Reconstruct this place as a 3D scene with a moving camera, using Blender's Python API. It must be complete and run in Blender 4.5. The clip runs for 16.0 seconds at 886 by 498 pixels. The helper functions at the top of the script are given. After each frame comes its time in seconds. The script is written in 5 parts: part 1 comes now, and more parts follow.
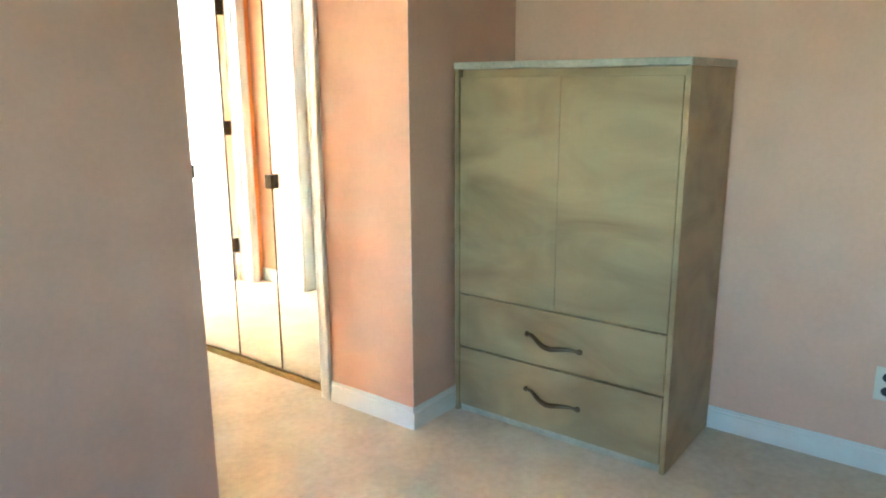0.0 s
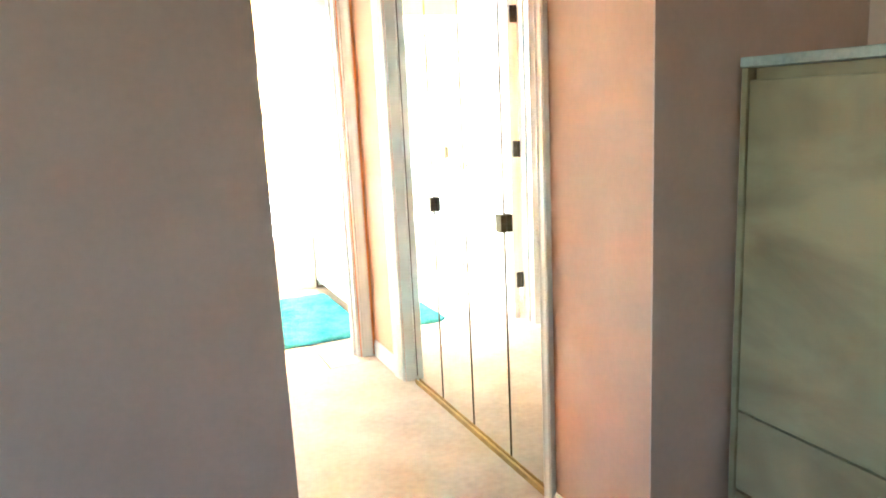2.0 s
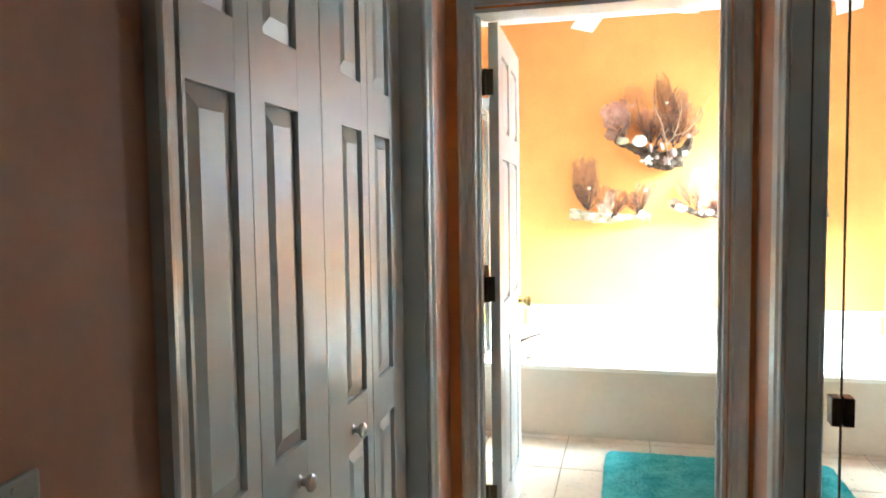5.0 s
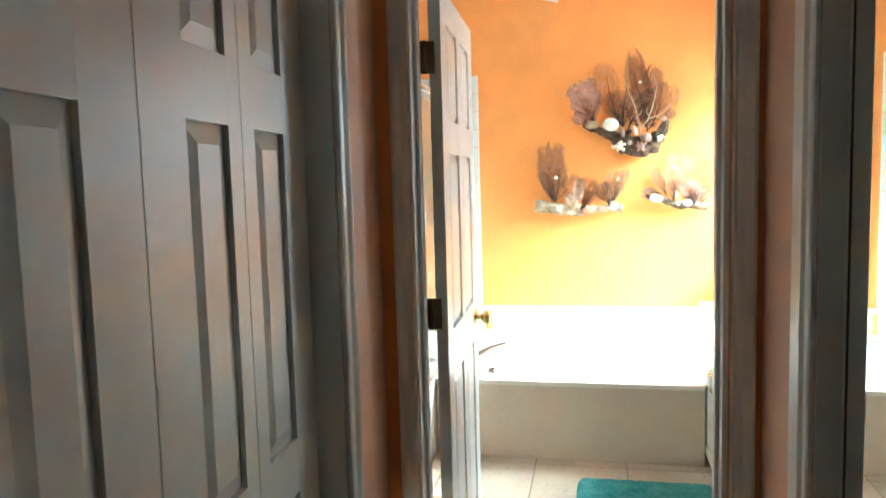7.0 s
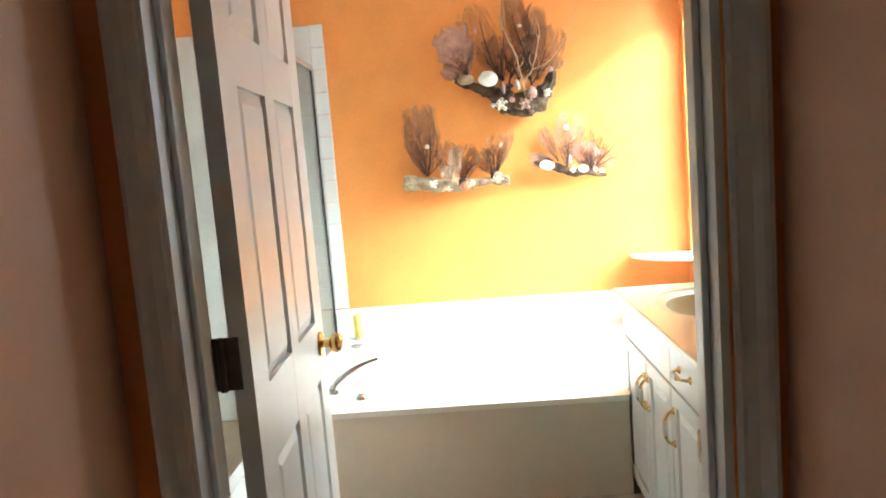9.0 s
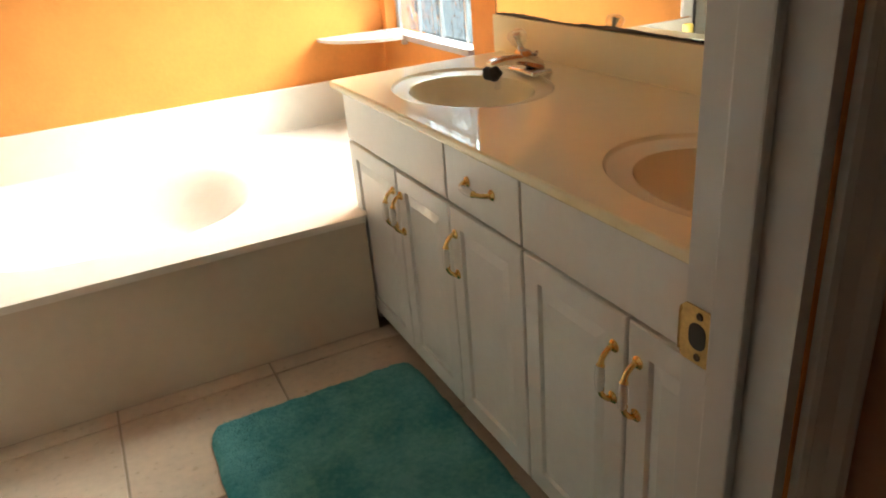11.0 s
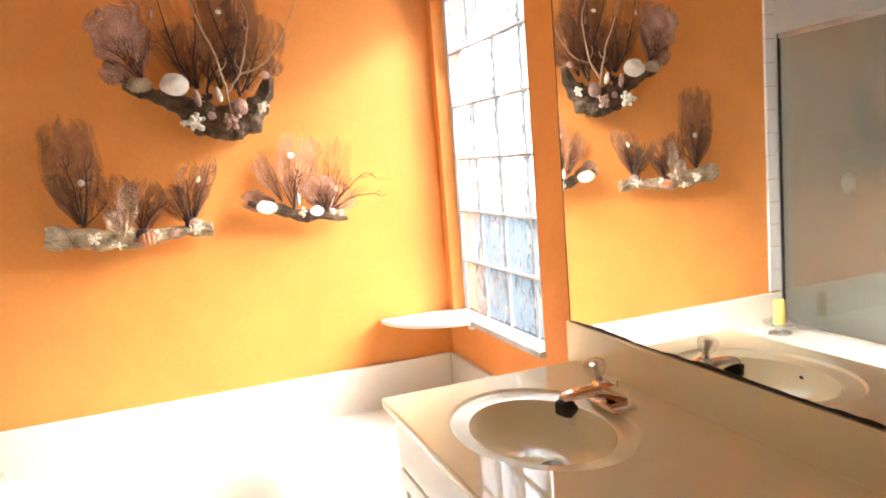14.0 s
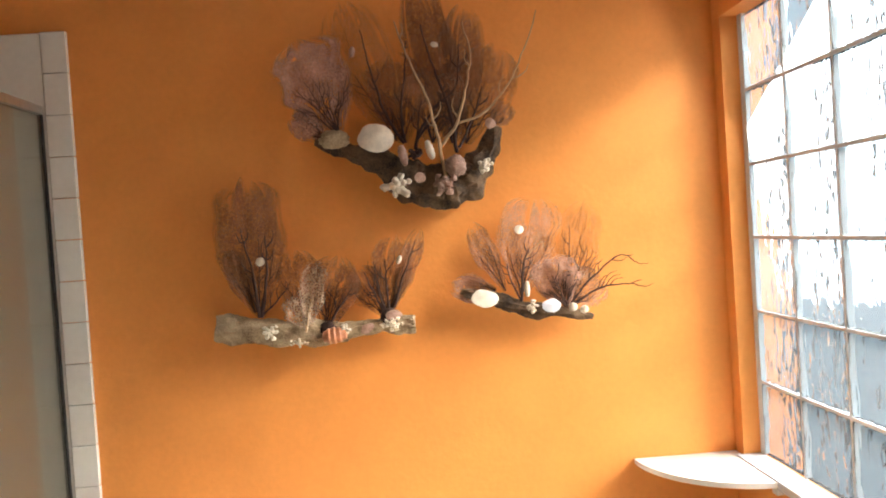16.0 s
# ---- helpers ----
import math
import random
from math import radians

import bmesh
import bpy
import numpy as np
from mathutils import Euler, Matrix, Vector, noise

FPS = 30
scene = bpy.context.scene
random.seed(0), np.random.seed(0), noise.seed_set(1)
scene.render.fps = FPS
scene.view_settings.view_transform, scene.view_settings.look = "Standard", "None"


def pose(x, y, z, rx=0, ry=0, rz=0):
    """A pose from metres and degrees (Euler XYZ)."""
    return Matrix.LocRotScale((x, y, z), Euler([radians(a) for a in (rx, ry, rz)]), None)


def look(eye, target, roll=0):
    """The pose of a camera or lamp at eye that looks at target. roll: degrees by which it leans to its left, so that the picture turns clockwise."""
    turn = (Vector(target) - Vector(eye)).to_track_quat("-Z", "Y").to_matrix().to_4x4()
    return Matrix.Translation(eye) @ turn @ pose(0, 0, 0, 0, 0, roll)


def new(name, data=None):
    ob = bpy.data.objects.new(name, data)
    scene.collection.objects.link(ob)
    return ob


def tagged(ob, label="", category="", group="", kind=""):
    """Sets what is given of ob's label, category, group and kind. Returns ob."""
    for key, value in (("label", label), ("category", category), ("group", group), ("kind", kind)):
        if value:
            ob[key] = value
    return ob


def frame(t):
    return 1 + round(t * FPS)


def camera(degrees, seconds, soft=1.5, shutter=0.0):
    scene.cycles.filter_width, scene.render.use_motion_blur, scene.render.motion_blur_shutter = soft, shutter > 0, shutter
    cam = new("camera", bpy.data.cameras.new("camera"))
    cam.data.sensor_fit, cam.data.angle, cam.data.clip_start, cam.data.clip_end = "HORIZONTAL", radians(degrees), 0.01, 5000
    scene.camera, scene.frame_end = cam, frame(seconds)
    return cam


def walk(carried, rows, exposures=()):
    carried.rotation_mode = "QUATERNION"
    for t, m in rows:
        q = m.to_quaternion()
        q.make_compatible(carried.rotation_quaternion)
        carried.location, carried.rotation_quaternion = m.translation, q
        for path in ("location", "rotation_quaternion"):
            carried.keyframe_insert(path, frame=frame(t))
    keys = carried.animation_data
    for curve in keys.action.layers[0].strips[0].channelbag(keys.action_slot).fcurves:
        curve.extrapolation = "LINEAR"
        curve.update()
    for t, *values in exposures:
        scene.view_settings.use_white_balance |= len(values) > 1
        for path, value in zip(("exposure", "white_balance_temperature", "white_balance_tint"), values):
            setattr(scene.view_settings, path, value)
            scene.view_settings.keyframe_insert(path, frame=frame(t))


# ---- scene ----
cam = camera(63.0, 16.0, 1.8, 0.15)
PATH = [
    (0, (-1.469, -3.772, 1.274), (0.085, -2.596, 0.826), -0.3),
    (0.5, (-1.324, -3.766, 1.249), (0.066, -2.394, 0.819), -3.3),
    (1, (-1.126, -3.651, 1.245), (0.196, -2.197, 0.872), -2.1),
    (1.5, (-0.847, -3.570, 1.297), (0.194, -1.906, 0.913), -2.4),
    (2, (-0.631, -3.470, 1.276), (0.152, -1.673, 0.880), -2.8),
    (2.5, (-0.401, -3.314, 1.243), (0.213, -1.441, 0.905), 0.9),
    (3, (-0.215, -3.147, 1.271), (0.158, -1.218, 0.899), -3.0),
    (3.5, (-0.065, -2.965, 1.272), (-0.051, -1.004, 0.880), -1.4),
    (4, (-0.008, -2.774, 1.254), (-0.076, -0.812, 0.873), -1.9),
    (4.5, (0.032, -2.582, 1.281), (-0.204, -0.619, 0.980), -3.0),
    (5, (0.078, -2.410, 1.318), (-0.416, -0.476, 1.186), -0.8),
    (5.2, (0.086, -2.365, 1.316), (-0.460, -0.448, 1.157), -0.1),
    (7.5, (0.031, -1.725, 1.390), (-0.249, 0.246, 1.195), -3.5),
    (8, (0.001, -1.522, 1.339), (-0.132, 0.461, 1.117), -5.9),
    (8.2, (0.027, -1.445, 1.344), (-0.113, 0.538, 1.127), -5.6),
    (10.3, (-0.015, -0.485, 1.224), (0.223, 1.430, 0.700), -3.8),
    (10.5, (-0.030, -0.452, 1.222), (0.329, 1.410, 0.588), -5.1),
    (11, (-0.076, -0.323, 1.185), (0.683, 1.328, 0.347), -5.0),
    (11.5, (-0.131, -0.226, 1.167), (0.933, 1.174, 0.214), -3.2),
    (12, (-0.136, -0.163, 1.171), (1.089, 1.080, 0.194), -2.5),
    (12.5, (-0.113, -0.112, 1.206), (1.113, 1.225, 0.362), -2.6),
    (13, (-0.048, -0.098, 1.256), (1.145, 1.379, 0.628), -2.2),
    (13.5, (0.056, -0.097, 1.325), (1.003, 1.623, 0.943), -2.9),
    (14, (0.097, -0.049, 1.376), (0.784, 1.813, 1.129), -4.6),
    (14.5, (0.049, 0.071, 1.441), (0.835, 1.908, 1.344), -3.6),
    (15, (0.030, 0.261, 1.469), (0.766, 2.120, 1.424), -5.9),
    (15.5, (0.126, 0.478, 1.426), (0.496, 2.444, 1.413), -3.3),
    (16, (0.214, 0.699, 1.437), (0.320, 2.696, 1.393), -3.8),
]
walk(cam, [(t, look(eye, target, roll)) for t, eye, target, roll in PATH],
     exposures=[(0, 6.75, 5500, -13), (1.5, 6.55, 5100, -12), (2.5, 6.0, 5100, -11), (3, 5.45, 4900, -12), (3.5, 4.8, 4800, -12), (4.5, 3.6, 4700, -11),
                (5, 3.15, 4900, -8), (7.5, 2.42, 5300, -6), (8.2, 2.22, 5500, -4), (10.5, 1.3, 6100, 5), (11, 1.02, 6900, 7), (12, 1.55, 7800, 9),
                (12.5, 1.75, 7800, 10), (13.5, 1.45, 6700, 15), (14, 1.28, 6800, 17), (15, 0.85, 7000, 17), (16, 0.5, 7100, 15)])

# ---- world, sun and large lights ----
world = bpy.data.worlds.new("world")
scene.world = world
world.use_nodes = True
_n = world.node_tree.nodes
_sky = _n.new("ShaderNodeTexSky")
_sky.sky_type, _sky.sun_disc = "NISHITA", False
_sky.sun_elevation, _sky.sun_rotation = radians(27), radians(116)
_n["Background"].inputs[1].default_value = 0.05
world.node_tree.links.new(_sky.outputs[0], _n["Background"].inputs[0])


def area_lamp(name, m, w, h, power, color, spread=180):
    d = bpy.data.lights.new(name, "AREA")
    d.shape, d.size, d.size_y, d.energy, d.color = "RECTANGLE", w, h, power, color
    d.spread = radians(spread)
    ob = new(name, d)
    ob.matrix_world = m
    return ob


_sun = bpy.data.lights.new("sun", "SUN")
_sun.energy, _sun.angle, _sun.color = 1.5, radians(10), (1.0, 0.94, 0.84)
new("sun", _sun).matrix_world = look((6.6, -0.6, 4.06), (0.6, 2.3, 0.7))
area_lamp("window_light", look((1.95, 2.40, 1.98), (0.3, 2.08, 0.55)), 1.35, 1.3, 24, (1.0, 0.97, 0.93), 80)
area_lamp("window_sky_light", look((1.262, 2.30, 1.66), (0.3, 2.10, 1.36)), 0.76, 0.96, 4.0, (0.97, 0.98, 1.0), 160)
area_lamp("bedroom_window_light", look((-3.40, -3.3, 1.5), (0, -3.5, 1.1)), 1.0, 1.0, 0.03, (0.86, 0.92, 1.0))

# ---- materials ----


def mat(name, base, rough=0.6, metal=0.0, var=0.06, scale=6.0, bump=0.0, bscale=120.0, spec=0.5, tone=None, rvar=0.0):
    """Base colour with blotches at two scales (towards tone, where given), and fine relief."""
    m = bpy.data.materials.new(name)
    m.use_nodes = True
    t = m.node_tree
    b = t.nodes["Principled BSDF"]
    b.inputs["Roughness"].default_value, b.inputs["Metallic"].default_value = rough, metal
    b.inputs["Specular IOR Level"].default_value = spec
    co = t.nodes.new("ShaderNodeTexCoord")
    n1, n2 = t.nodes.new("ShaderNodeTexNoise"), t.nodes.new("ShaderNodeTexNoise")
    n1.inputs["Scale"].default_value, n2.inputs["Scale"].default_value = scale, scale * 9
    n1.inputs["Detail"].default_value = n2.inputs["Detail"].default_value = 4
    mixn = t.nodes.new("ShaderNodeMath")
    mixn.operation = "MULTIPLY_ADD"
    mixn.inputs[1].default_value = 0.6
    ramp = t.nodes.new("ShaderNodeValToRGB")
    lo = tone or [c * (1 - var) for c in base]
    hi = base if tone else [min(1, c * (1 + var)) for c in base]
    ramp.color_ramp.elements[0].color, ramp.color_ramp.elements[1].color = (*lo, 1), (*hi, 1)
    ramp.color_ramp.elements[0].position, ramp.color_ramp.elements[1].position = 0.58, 1.02
    t.links.new(co.outputs["Object"], n1.inputs["Vector"])
    t.links.new(co.outputs["Object"], n2.inputs["Vector"])
    t.links.new(n2.outputs["Fac"], mixn.inputs[0])
    t.links.new(n1.outputs["Fac"], mixn.inputs[2])
    t.links.new(mixn.outputs[0], ramp.inputs[0])
    t.links.new(ramp.outputs[0], b.inputs["Base Color"])
    if rvar:
        mr = t.nodes.new("ShaderNodeMapRange")
        mr.inputs["To Min"].default_value, mr.inputs["To Max"].default_value = rough - rvar, rough + rvar
        t.links.new(n2.outputs["Fac"], mr.inputs["Value"])
        t.links.new(mr.outputs[0], b.inputs["Roughness"])
    if bump:
        n3 = t.nodes.new("ShaderNodeTexNoise")
        n3.inputs["Scale"].default_value, n3.inputs["Detail"].default_value = bscale, 3
        bp = t.nodes.new("ShaderNodeBump")
        bp.inputs["Strength"].default_value, bp.inputs["Distance"].default_value = bump, 0.004
        t.links.new(co.outputs["Object"], n3.inputs["Vector"])
        t.links.new(n3.outputs["Fac"], bp.inputs["Height"])
        t.links.new(bp.outputs[0], b.inputs["Normal"])
    return m


def clear_glass(name, tint=(0.94, 0.97, 0.96), gloss=0.12, rough=0.0):
    m = bpy.data.materials.new(name)
    m.use_nodes = True
    t = m.node_tree
    out = t.nodes["Material Output"]
    t.nodes.remove(t.nodes["Principled BSDF"])
    tr, gl, mx, fr = (t.nodes.new("ShaderNode" + k) for k in ("BsdfTransparent", "BsdfGlossy", "MixShader", "LayerWeight"))
    tr.inputs[0].default_value = (*tint, 1)
    gl.inputs["Roughness"].default_value = rough
    pw, add = t.nodes.new("ShaderNodeMath"), t.nodes.new("ShaderNodeMath")
    pw.operation, pw.inputs[1].default_value = "POWER", 4
    add.operation, add.inputs[1].default_value, add.inputs[2].default_value = "MULTIPLY_ADD", 0.7, gloss * 0.5
    t.links.new(fr.outputs["Facing"], pw.inputs[0])
    t.links.new(pw.outputs[0], add.inputs[0])
    t.links.new(add.outputs[0], mx.inputs[0])
    t.links.new(tr.outputs[0], mx.inputs[1])
    t.links.new(gl.outputs[0], mx.inputs[2])
    t.links.new(mx.outputs[0], out.inputs["Surface"])
    return m


def block_glass():
    """Wavy pressed glass: refracts and scatters what lies outside."""
    m = bpy.data.materials.new("wavy_glass_block")
    m.use_nodes = True
    t = m.node_tree
    out = t.nodes["Material Output"]
    t.nodes.remove(t.nodes["Principled BSDF"])
    rf, gl, tl, m1, m2 = (t.nodes.new("ShaderNode" + k) for k in ("BsdfRefraction", "BsdfGlossy", "BsdfTranslucent", "MixShader", "MixShader"))
    rf.inputs["IOR"].default_value, rf.inputs["Roughness"].default_value = 1.2, 0.03
    rf.inputs["Color"].default_value = (0.86, 0.96, 1.0, 1)
    tl.inputs["Color"].default_value = (0.72, 0.88, 1.0, 1)
    gl.inputs["Roughness"].default_value = 0.05
    co, mp, wv, bp = (t.nodes.new("ShaderNode" + k) for k in ("TexCoord", "Mapping", "TexNoise", "Bump"))
    mp.inputs["Scale"].default_value = (1, 2.3, 0.7)
    mp.inputs["Rotation"].default_value = (0.5, 0, 0)
    wv.inputs["Scale"].default_value, wv.inputs["Detail"].default_value, wv.inputs["Distortion"].default_value = 17, 0.3, 0.9
    bp.inputs["Strength"].default_value, bp.inputs["Distance"].default_value = 0.55, 0.02
    t.links.new(co.outputs["Object"], mp.inputs[0])
    t.links.new(mp.outputs[0], wv.inputs["Vector"])
    t.links.new(wv.outputs["Fac"], bp.inputs["Height"])
    for nd in (rf, gl):
        t.links.new(bp.outputs[0], nd.inputs["Normal"])
    m1.inputs[0].default_value, m2.inputs[0].default_value = 0.05, 0.03
    t.links.new(rf.outputs[0], m1.inputs[1])
    t.links.new(tl.outputs[0], m1.inputs[2])
    t.links.new(m1.outputs[0], m2.inputs[1])
    t.links.new(gl.outputs[0], m2.inputs[2])
    t.links.new(m2.outputs[0], out.inputs["Surface"])
    return m


def lace(name, base, cell=300.0, cover=0.6, hole=0.55):
    """The net of a dried sea fan: a fine mesh of which cover is solid, thinning to its rim (the mesh's net_cover)."""
    m = mat(name, base, 0.85, var=0.3, scale=30, spec=0.15)
    t = m.node_tree
    out, b = t.nodes["Material Output"], t.nodes["Principled BSDF"]
    co, vo, mr, at_, mu, nz, m2 = (t.nodes.new("ShaderNode" + k) for k in ("TexCoord", "TexVoronoi", "MapRange", "Attribute", "Math", "TexNoise", "Math"))
    vo.feature = "DISTANCE_TO_EDGE"
    vo.inputs["Scale"].default_value = cell
    nz.inputs["Scale"].default_value, nz.inputs["Detail"].default_value = 130, 3
    at_.attribute_name = "net_cover"
    mr.inputs["From Min"].default_value, mr.inputs["From Max"].default_value = 0.02, 0.26
    mr.inputs["To Min"].default_value, mr.inputs["To Max"].default_value = min(1, cover * 1.35), cover * hole
    mu.operation = m2.operation = "MULTIPLY"
    rg = t.nodes.new("ShaderNodeMapRange")
    rg.inputs["From Min"].default_value, rg.inputs["From Max"].default_value = 0.3, 0.62
    rg.inputs["To Min"].default_value, rg.inputs["To Max"].default_value = 0.6, 1.15
    tr, mx = t.nodes.new("ShaderNodeBsdfTransparent"), t.nodes.new("ShaderNodeMixShader")
    t.links.new(co.outputs["Object"], vo.inputs["Vector"])
    t.links.new(co.outputs["Object"], nz.inputs["Vector"])
    t.links.new(vo.outputs["Distance"], mr.inputs["Value"])
    t.links.new(nz.outputs["Fac"], rg.inputs["Value"])
    t.links.new(mr.outputs[0], mu.inputs[0])
    t.links.new(at_.outputs["Fac"], mu.inputs[1])
    t.links.new(mu.outputs[0], m2.inputs[0])
    t.links.new(rg.outputs[0], m2.inputs[1])
    t.links.new(m2.outputs[0], mx.inputs[0])
    t.links.new(tr.outputs[0], mx.inputs[1])
    t.links.new(b.outputs[0], mx.inputs[2])
    t.links.new(mx.outputs[0], out.inputs["Surface"])
    return m


def marbled(name, light, dark, rough):
    """Sponged lacquer: broad drifting clouds with a finer mottle over them."""
    m = mat(name, light, rough, var=0.0)
    t = m.node_tree
    b = t.nodes["Principled BSDF"]
    co, mp, big, fine, add, ramp = (t.nodes.new("ShaderNode" + k) for k in ("TexCoord", "Mapping", "TexNoise", "TexNoise", "Math", "ValToRGB"))
    mp.inputs["Rotation"].default_value = (0.7, 0.3, 0.2)
    mp.inputs["Scale"].default_value = (1, 0.6, 1.5)
    big.inputs["Scale"].default_value, big.inputs["Detail"].default_value, big.inputs["Distortion"].default_value = 3.2, 5, 1.2
    fine.inputs["Scale"].default_value, fine.inputs["Detail"].default_value = 16, 3
    add.operation, add.inputs[1].default_value = "MULTIPLY_ADD", 0.06
    ramp.color_ramp.elements[0].position, ramp.color_ramp.elements[1].position = 0.36, 0.70
    ramp.color_ramp.elements[0].color, ramp.color_ramp.elements[1].color = (*dark, 1), (*light, 1)
    t.links.new(co.outputs["Object"], mp.inputs[0])
    t.links.new(mp.outputs[0], big.inputs["Vector"])
    t.links.new(mp.outputs[0], fine.inputs["Vector"])
    t.links.new(fine.outputs["Fac"], add.inputs[0])
    t.links.new(big.outputs["Fac"], add.inputs[2])
    t.links.new(add.outputs[0], ramp.inputs[0])
    t.links.new(ramp.outputs[0], b.inputs["Base Color"])
    return m


ORANGE = mat("orange_wall_paint", (0.85, 0.328, 0.085), 0.5, var=0.05, bump=0.2, bscale=70, spec=0.22)
PINK = mat("salmon_wall_paint", (0.74, 0.48, 0.355), 0.6, var=0.04, bump=0.15, bscale=80, spec=0.3)
# the salmon paint again, with the bathroom's orange bounce light mixed into its colour
PINKWARMLIT = mat("salmon_paint_warm_bounce", (0.74, 0.42, 0.27), 0.6, var=0.04, bump=0.2, bscale=80, spec=0.3)
WHITE = mat("white_gloss_paint", (0.80, 0.79, 0.75), 0.36, var=0.03, scale=2.5, rvar=0.05)
CEIL = mat("ceiling_paint", (0.8, 0.79, 0.76), 0.8, var=0.03, bump=0.5, bscale=60)
CARPET = mat("beige_carpet", (0.76, 0.67, 0.55), 0.95, scale=4, bump=1.0, bscale=420, spec=0.1, tone=(0.60, 0.51, 0.40))
MARBLE = mat("cream_cultured_marble", (0.93, 0.83, 0.56), 0.04, var=0.02, scale=3)
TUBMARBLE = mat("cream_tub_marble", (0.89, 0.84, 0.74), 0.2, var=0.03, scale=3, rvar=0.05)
APRON = mat("darker_tan_tub_marble", (0.70, 0.60, 0.46), 0.3, var=0.04, scale=3, rvar=0.05)
TILE = mat("cream_floor_tile", (0.63, 0.50, 0.37), 0.3, var=0.09, scale=5, bump=0.1, bscale=30, rvar=0.08)
SHOWERTILE = mat("white_shower_tile", (0.82, 0.80, 0.76), 0.15, var=0.04)
GROUT = mat("grout", (0.40, 0.31, 0.22), 0.9, bump=0.4)
PALEGROUT = mat("pale_grout", (0.62, 0.59, 0.54), 0.9)
RUG = mat("teal_rug", (0.17, 0.46, 0.45), 0.95, scale=8, bump=1.0, bscale=260, spec=0.1, tone=(0.06, 0.28, 0.28))
CABINET = mat("white_cabinet", (0.82, 0.80, 0.75), 0.33, var=0.03, rvar=0.04)
BRASS = mat("polished_brass", (0.86, 0.62, 0.24), 0.18, 1.0, var=0.12, scale=40, rvar=0.08)
CHROME = mat("chrome", (0.78, 0.77, 0.75), 0.1, 1.0, var=0.06, scale=30, rvar=0.06)
TRACK = mat("tarnished_brass", (0.52, 0.36, 0.14), 0.35, 1.0, var=0.2, scale=20, rvar=0.08)
ALU = mat("brushed_aluminium", (0.62, 0.61, 0.58), 0.35, 1.0, var=0.08)
DARK = mat("black_rubber", (0.015, 0.015, 0.016), 0.5)
BRONZE = mat("dark_bronze", (0.10, 0.075, 0.045), 0.35, 0.9, var=0.2, scale=30)
ARMOIRE = marbled("olive_marbled_lacquer", (0.43, 0.33, 0.175), (0.27, 0.195, 0.10), 0.36)
ARMTRIM = mat("dark_green_edge", (0.46, 0.44, 0.36), 0.4, var=0.2, scale=8)
MIRROR = mat("mirror_silver", (0.9, 0.91, 0.9), 0.004, 1.0, var=0.0)
DESILVER = mat("black_mirror_rot", (0.02, 0.018, 0.015), 0.5, var=0.4)
GLASS = clear_glass("clear_glass", (0.985, 0.99, 0.988), 0.4)
SHOWERGLASS = clear_glass("shower_glass", (0.84, 0.86, 0.83), 0.22)
ACRYL = clear_glass("acrylic_knob", (0.95, 0.95, 0.94), 0.22, 0.03)
BLOCK = block_glass()
MORTAR = mat("grey_mortar", (0.74, 0.76, 0.78), 0.8)
SILL = mat("grey_marble_sill", (0.62, 0.63, 0.66), 0.25, scale=9, tone=(0.48, 0.49, 0.54))
WAX = mat("yellow_candle_wax", (0.85, 0.66, 0.16), 0.45, var=0.08, scale=20)
PORCELAIN = mat("white_porcelain", (0.85, 0.82, 0.76), 0.15, var=0.02)
SWITCH = mat("ivory_plastic", (0.76, 0.73, 0.64), 0.35, var=0.04, scale=20)
BULB = mat("frosted_bulb", (0.82, 0.80, 0.76), 0.2, var=0.03)
DRIFT = mat("brown_driftwood", (0.19, 0.115, 0.06), 0.85, scale=26, bump=1.0, bscale=70, tone=(0.03, 0.018, 0.012))
DRIFTPALE = mat("grey_driftwood", (0.50, 0.39, 0.25), 0.85, scale=24, bump=1.0, bscale=70, tone=(0.21, 0.14, 0.08))
TWIG = mat("dark_coral_stem", (0.045, 0.02, 0.014), 0.8, var=0.3, scale=40)
TWIGPALE = mat("tan_coral_stem", (0.45, 0.29, 0.16), 0.8, var=0.25, scale=40)
SHELL = mat("white_shell", (0.68, 0.60, 0.48), 0.55, var=0.16, scale=40, bump=0.2, bscale=120)
SHELLPINK = mat("pinkish_shell", (0.52, 0.33, 0.26), 0.6, scale=50, bump=0.8, bscale=150, tone=(0.26, 0.14, 0.10))
CONCH = mat("orange_brown_shell", (0.50, 0.20, 0.10), 0.45, var=0.3, scale=30)
FANBROWN = lace("brown_sea_fan", (0.34, 0.15, 0.075), 230, 0.60, 0.45)
FANDARK = lace("dark_brown_sea_fan", (0.26, 0.115, 0.06), 230, 0.72, 0.5)
FANPINK = lace("mauve_sea_fan", (0.46, 0.26, 0.20), 190, 1.0, 0.55)
FANPALE = lace("pale_sea_fan", (0.62, 0.47, 0.34), 130, 0.95, 0.12)
FANFAINT = lace("faint_sea_fan", (0.36, 0.16, 0.08), 230, 0.32)
FANROSE = lace("rose_brown_sea_fan", (0.44, 0.24, 0.16), 200, 0.62, 0.35)
FANVEIN = mat("fan_vein", (0.13, 0.05, 0.028), 0.85, var=0.3, scale=40)
PINKVEIN = mat("mauve_fan_vein", (0.36, 0.19, 0.17), 0.85, var=0.2, scale=40)
CONCRETE = mat("wet_blue_paving", (0.16, 0.25, 0.29), 0.6, var=0.25, scale=1.5)

# ---- building helpers ----


def bm_box(bm, x0, x1, y0, y1, z0, z1):
    m = Matrix.LocRotScale(((x0 + x1) / 2, (y0 + y1) / 2, (z0 + z1) / 2), None, (abs(x1 - x0), abs(y1 - y0), abs(z1 - z0)))
    return bmesh.ops.create_cube(bm, size=1, matrix=m)["verts"]


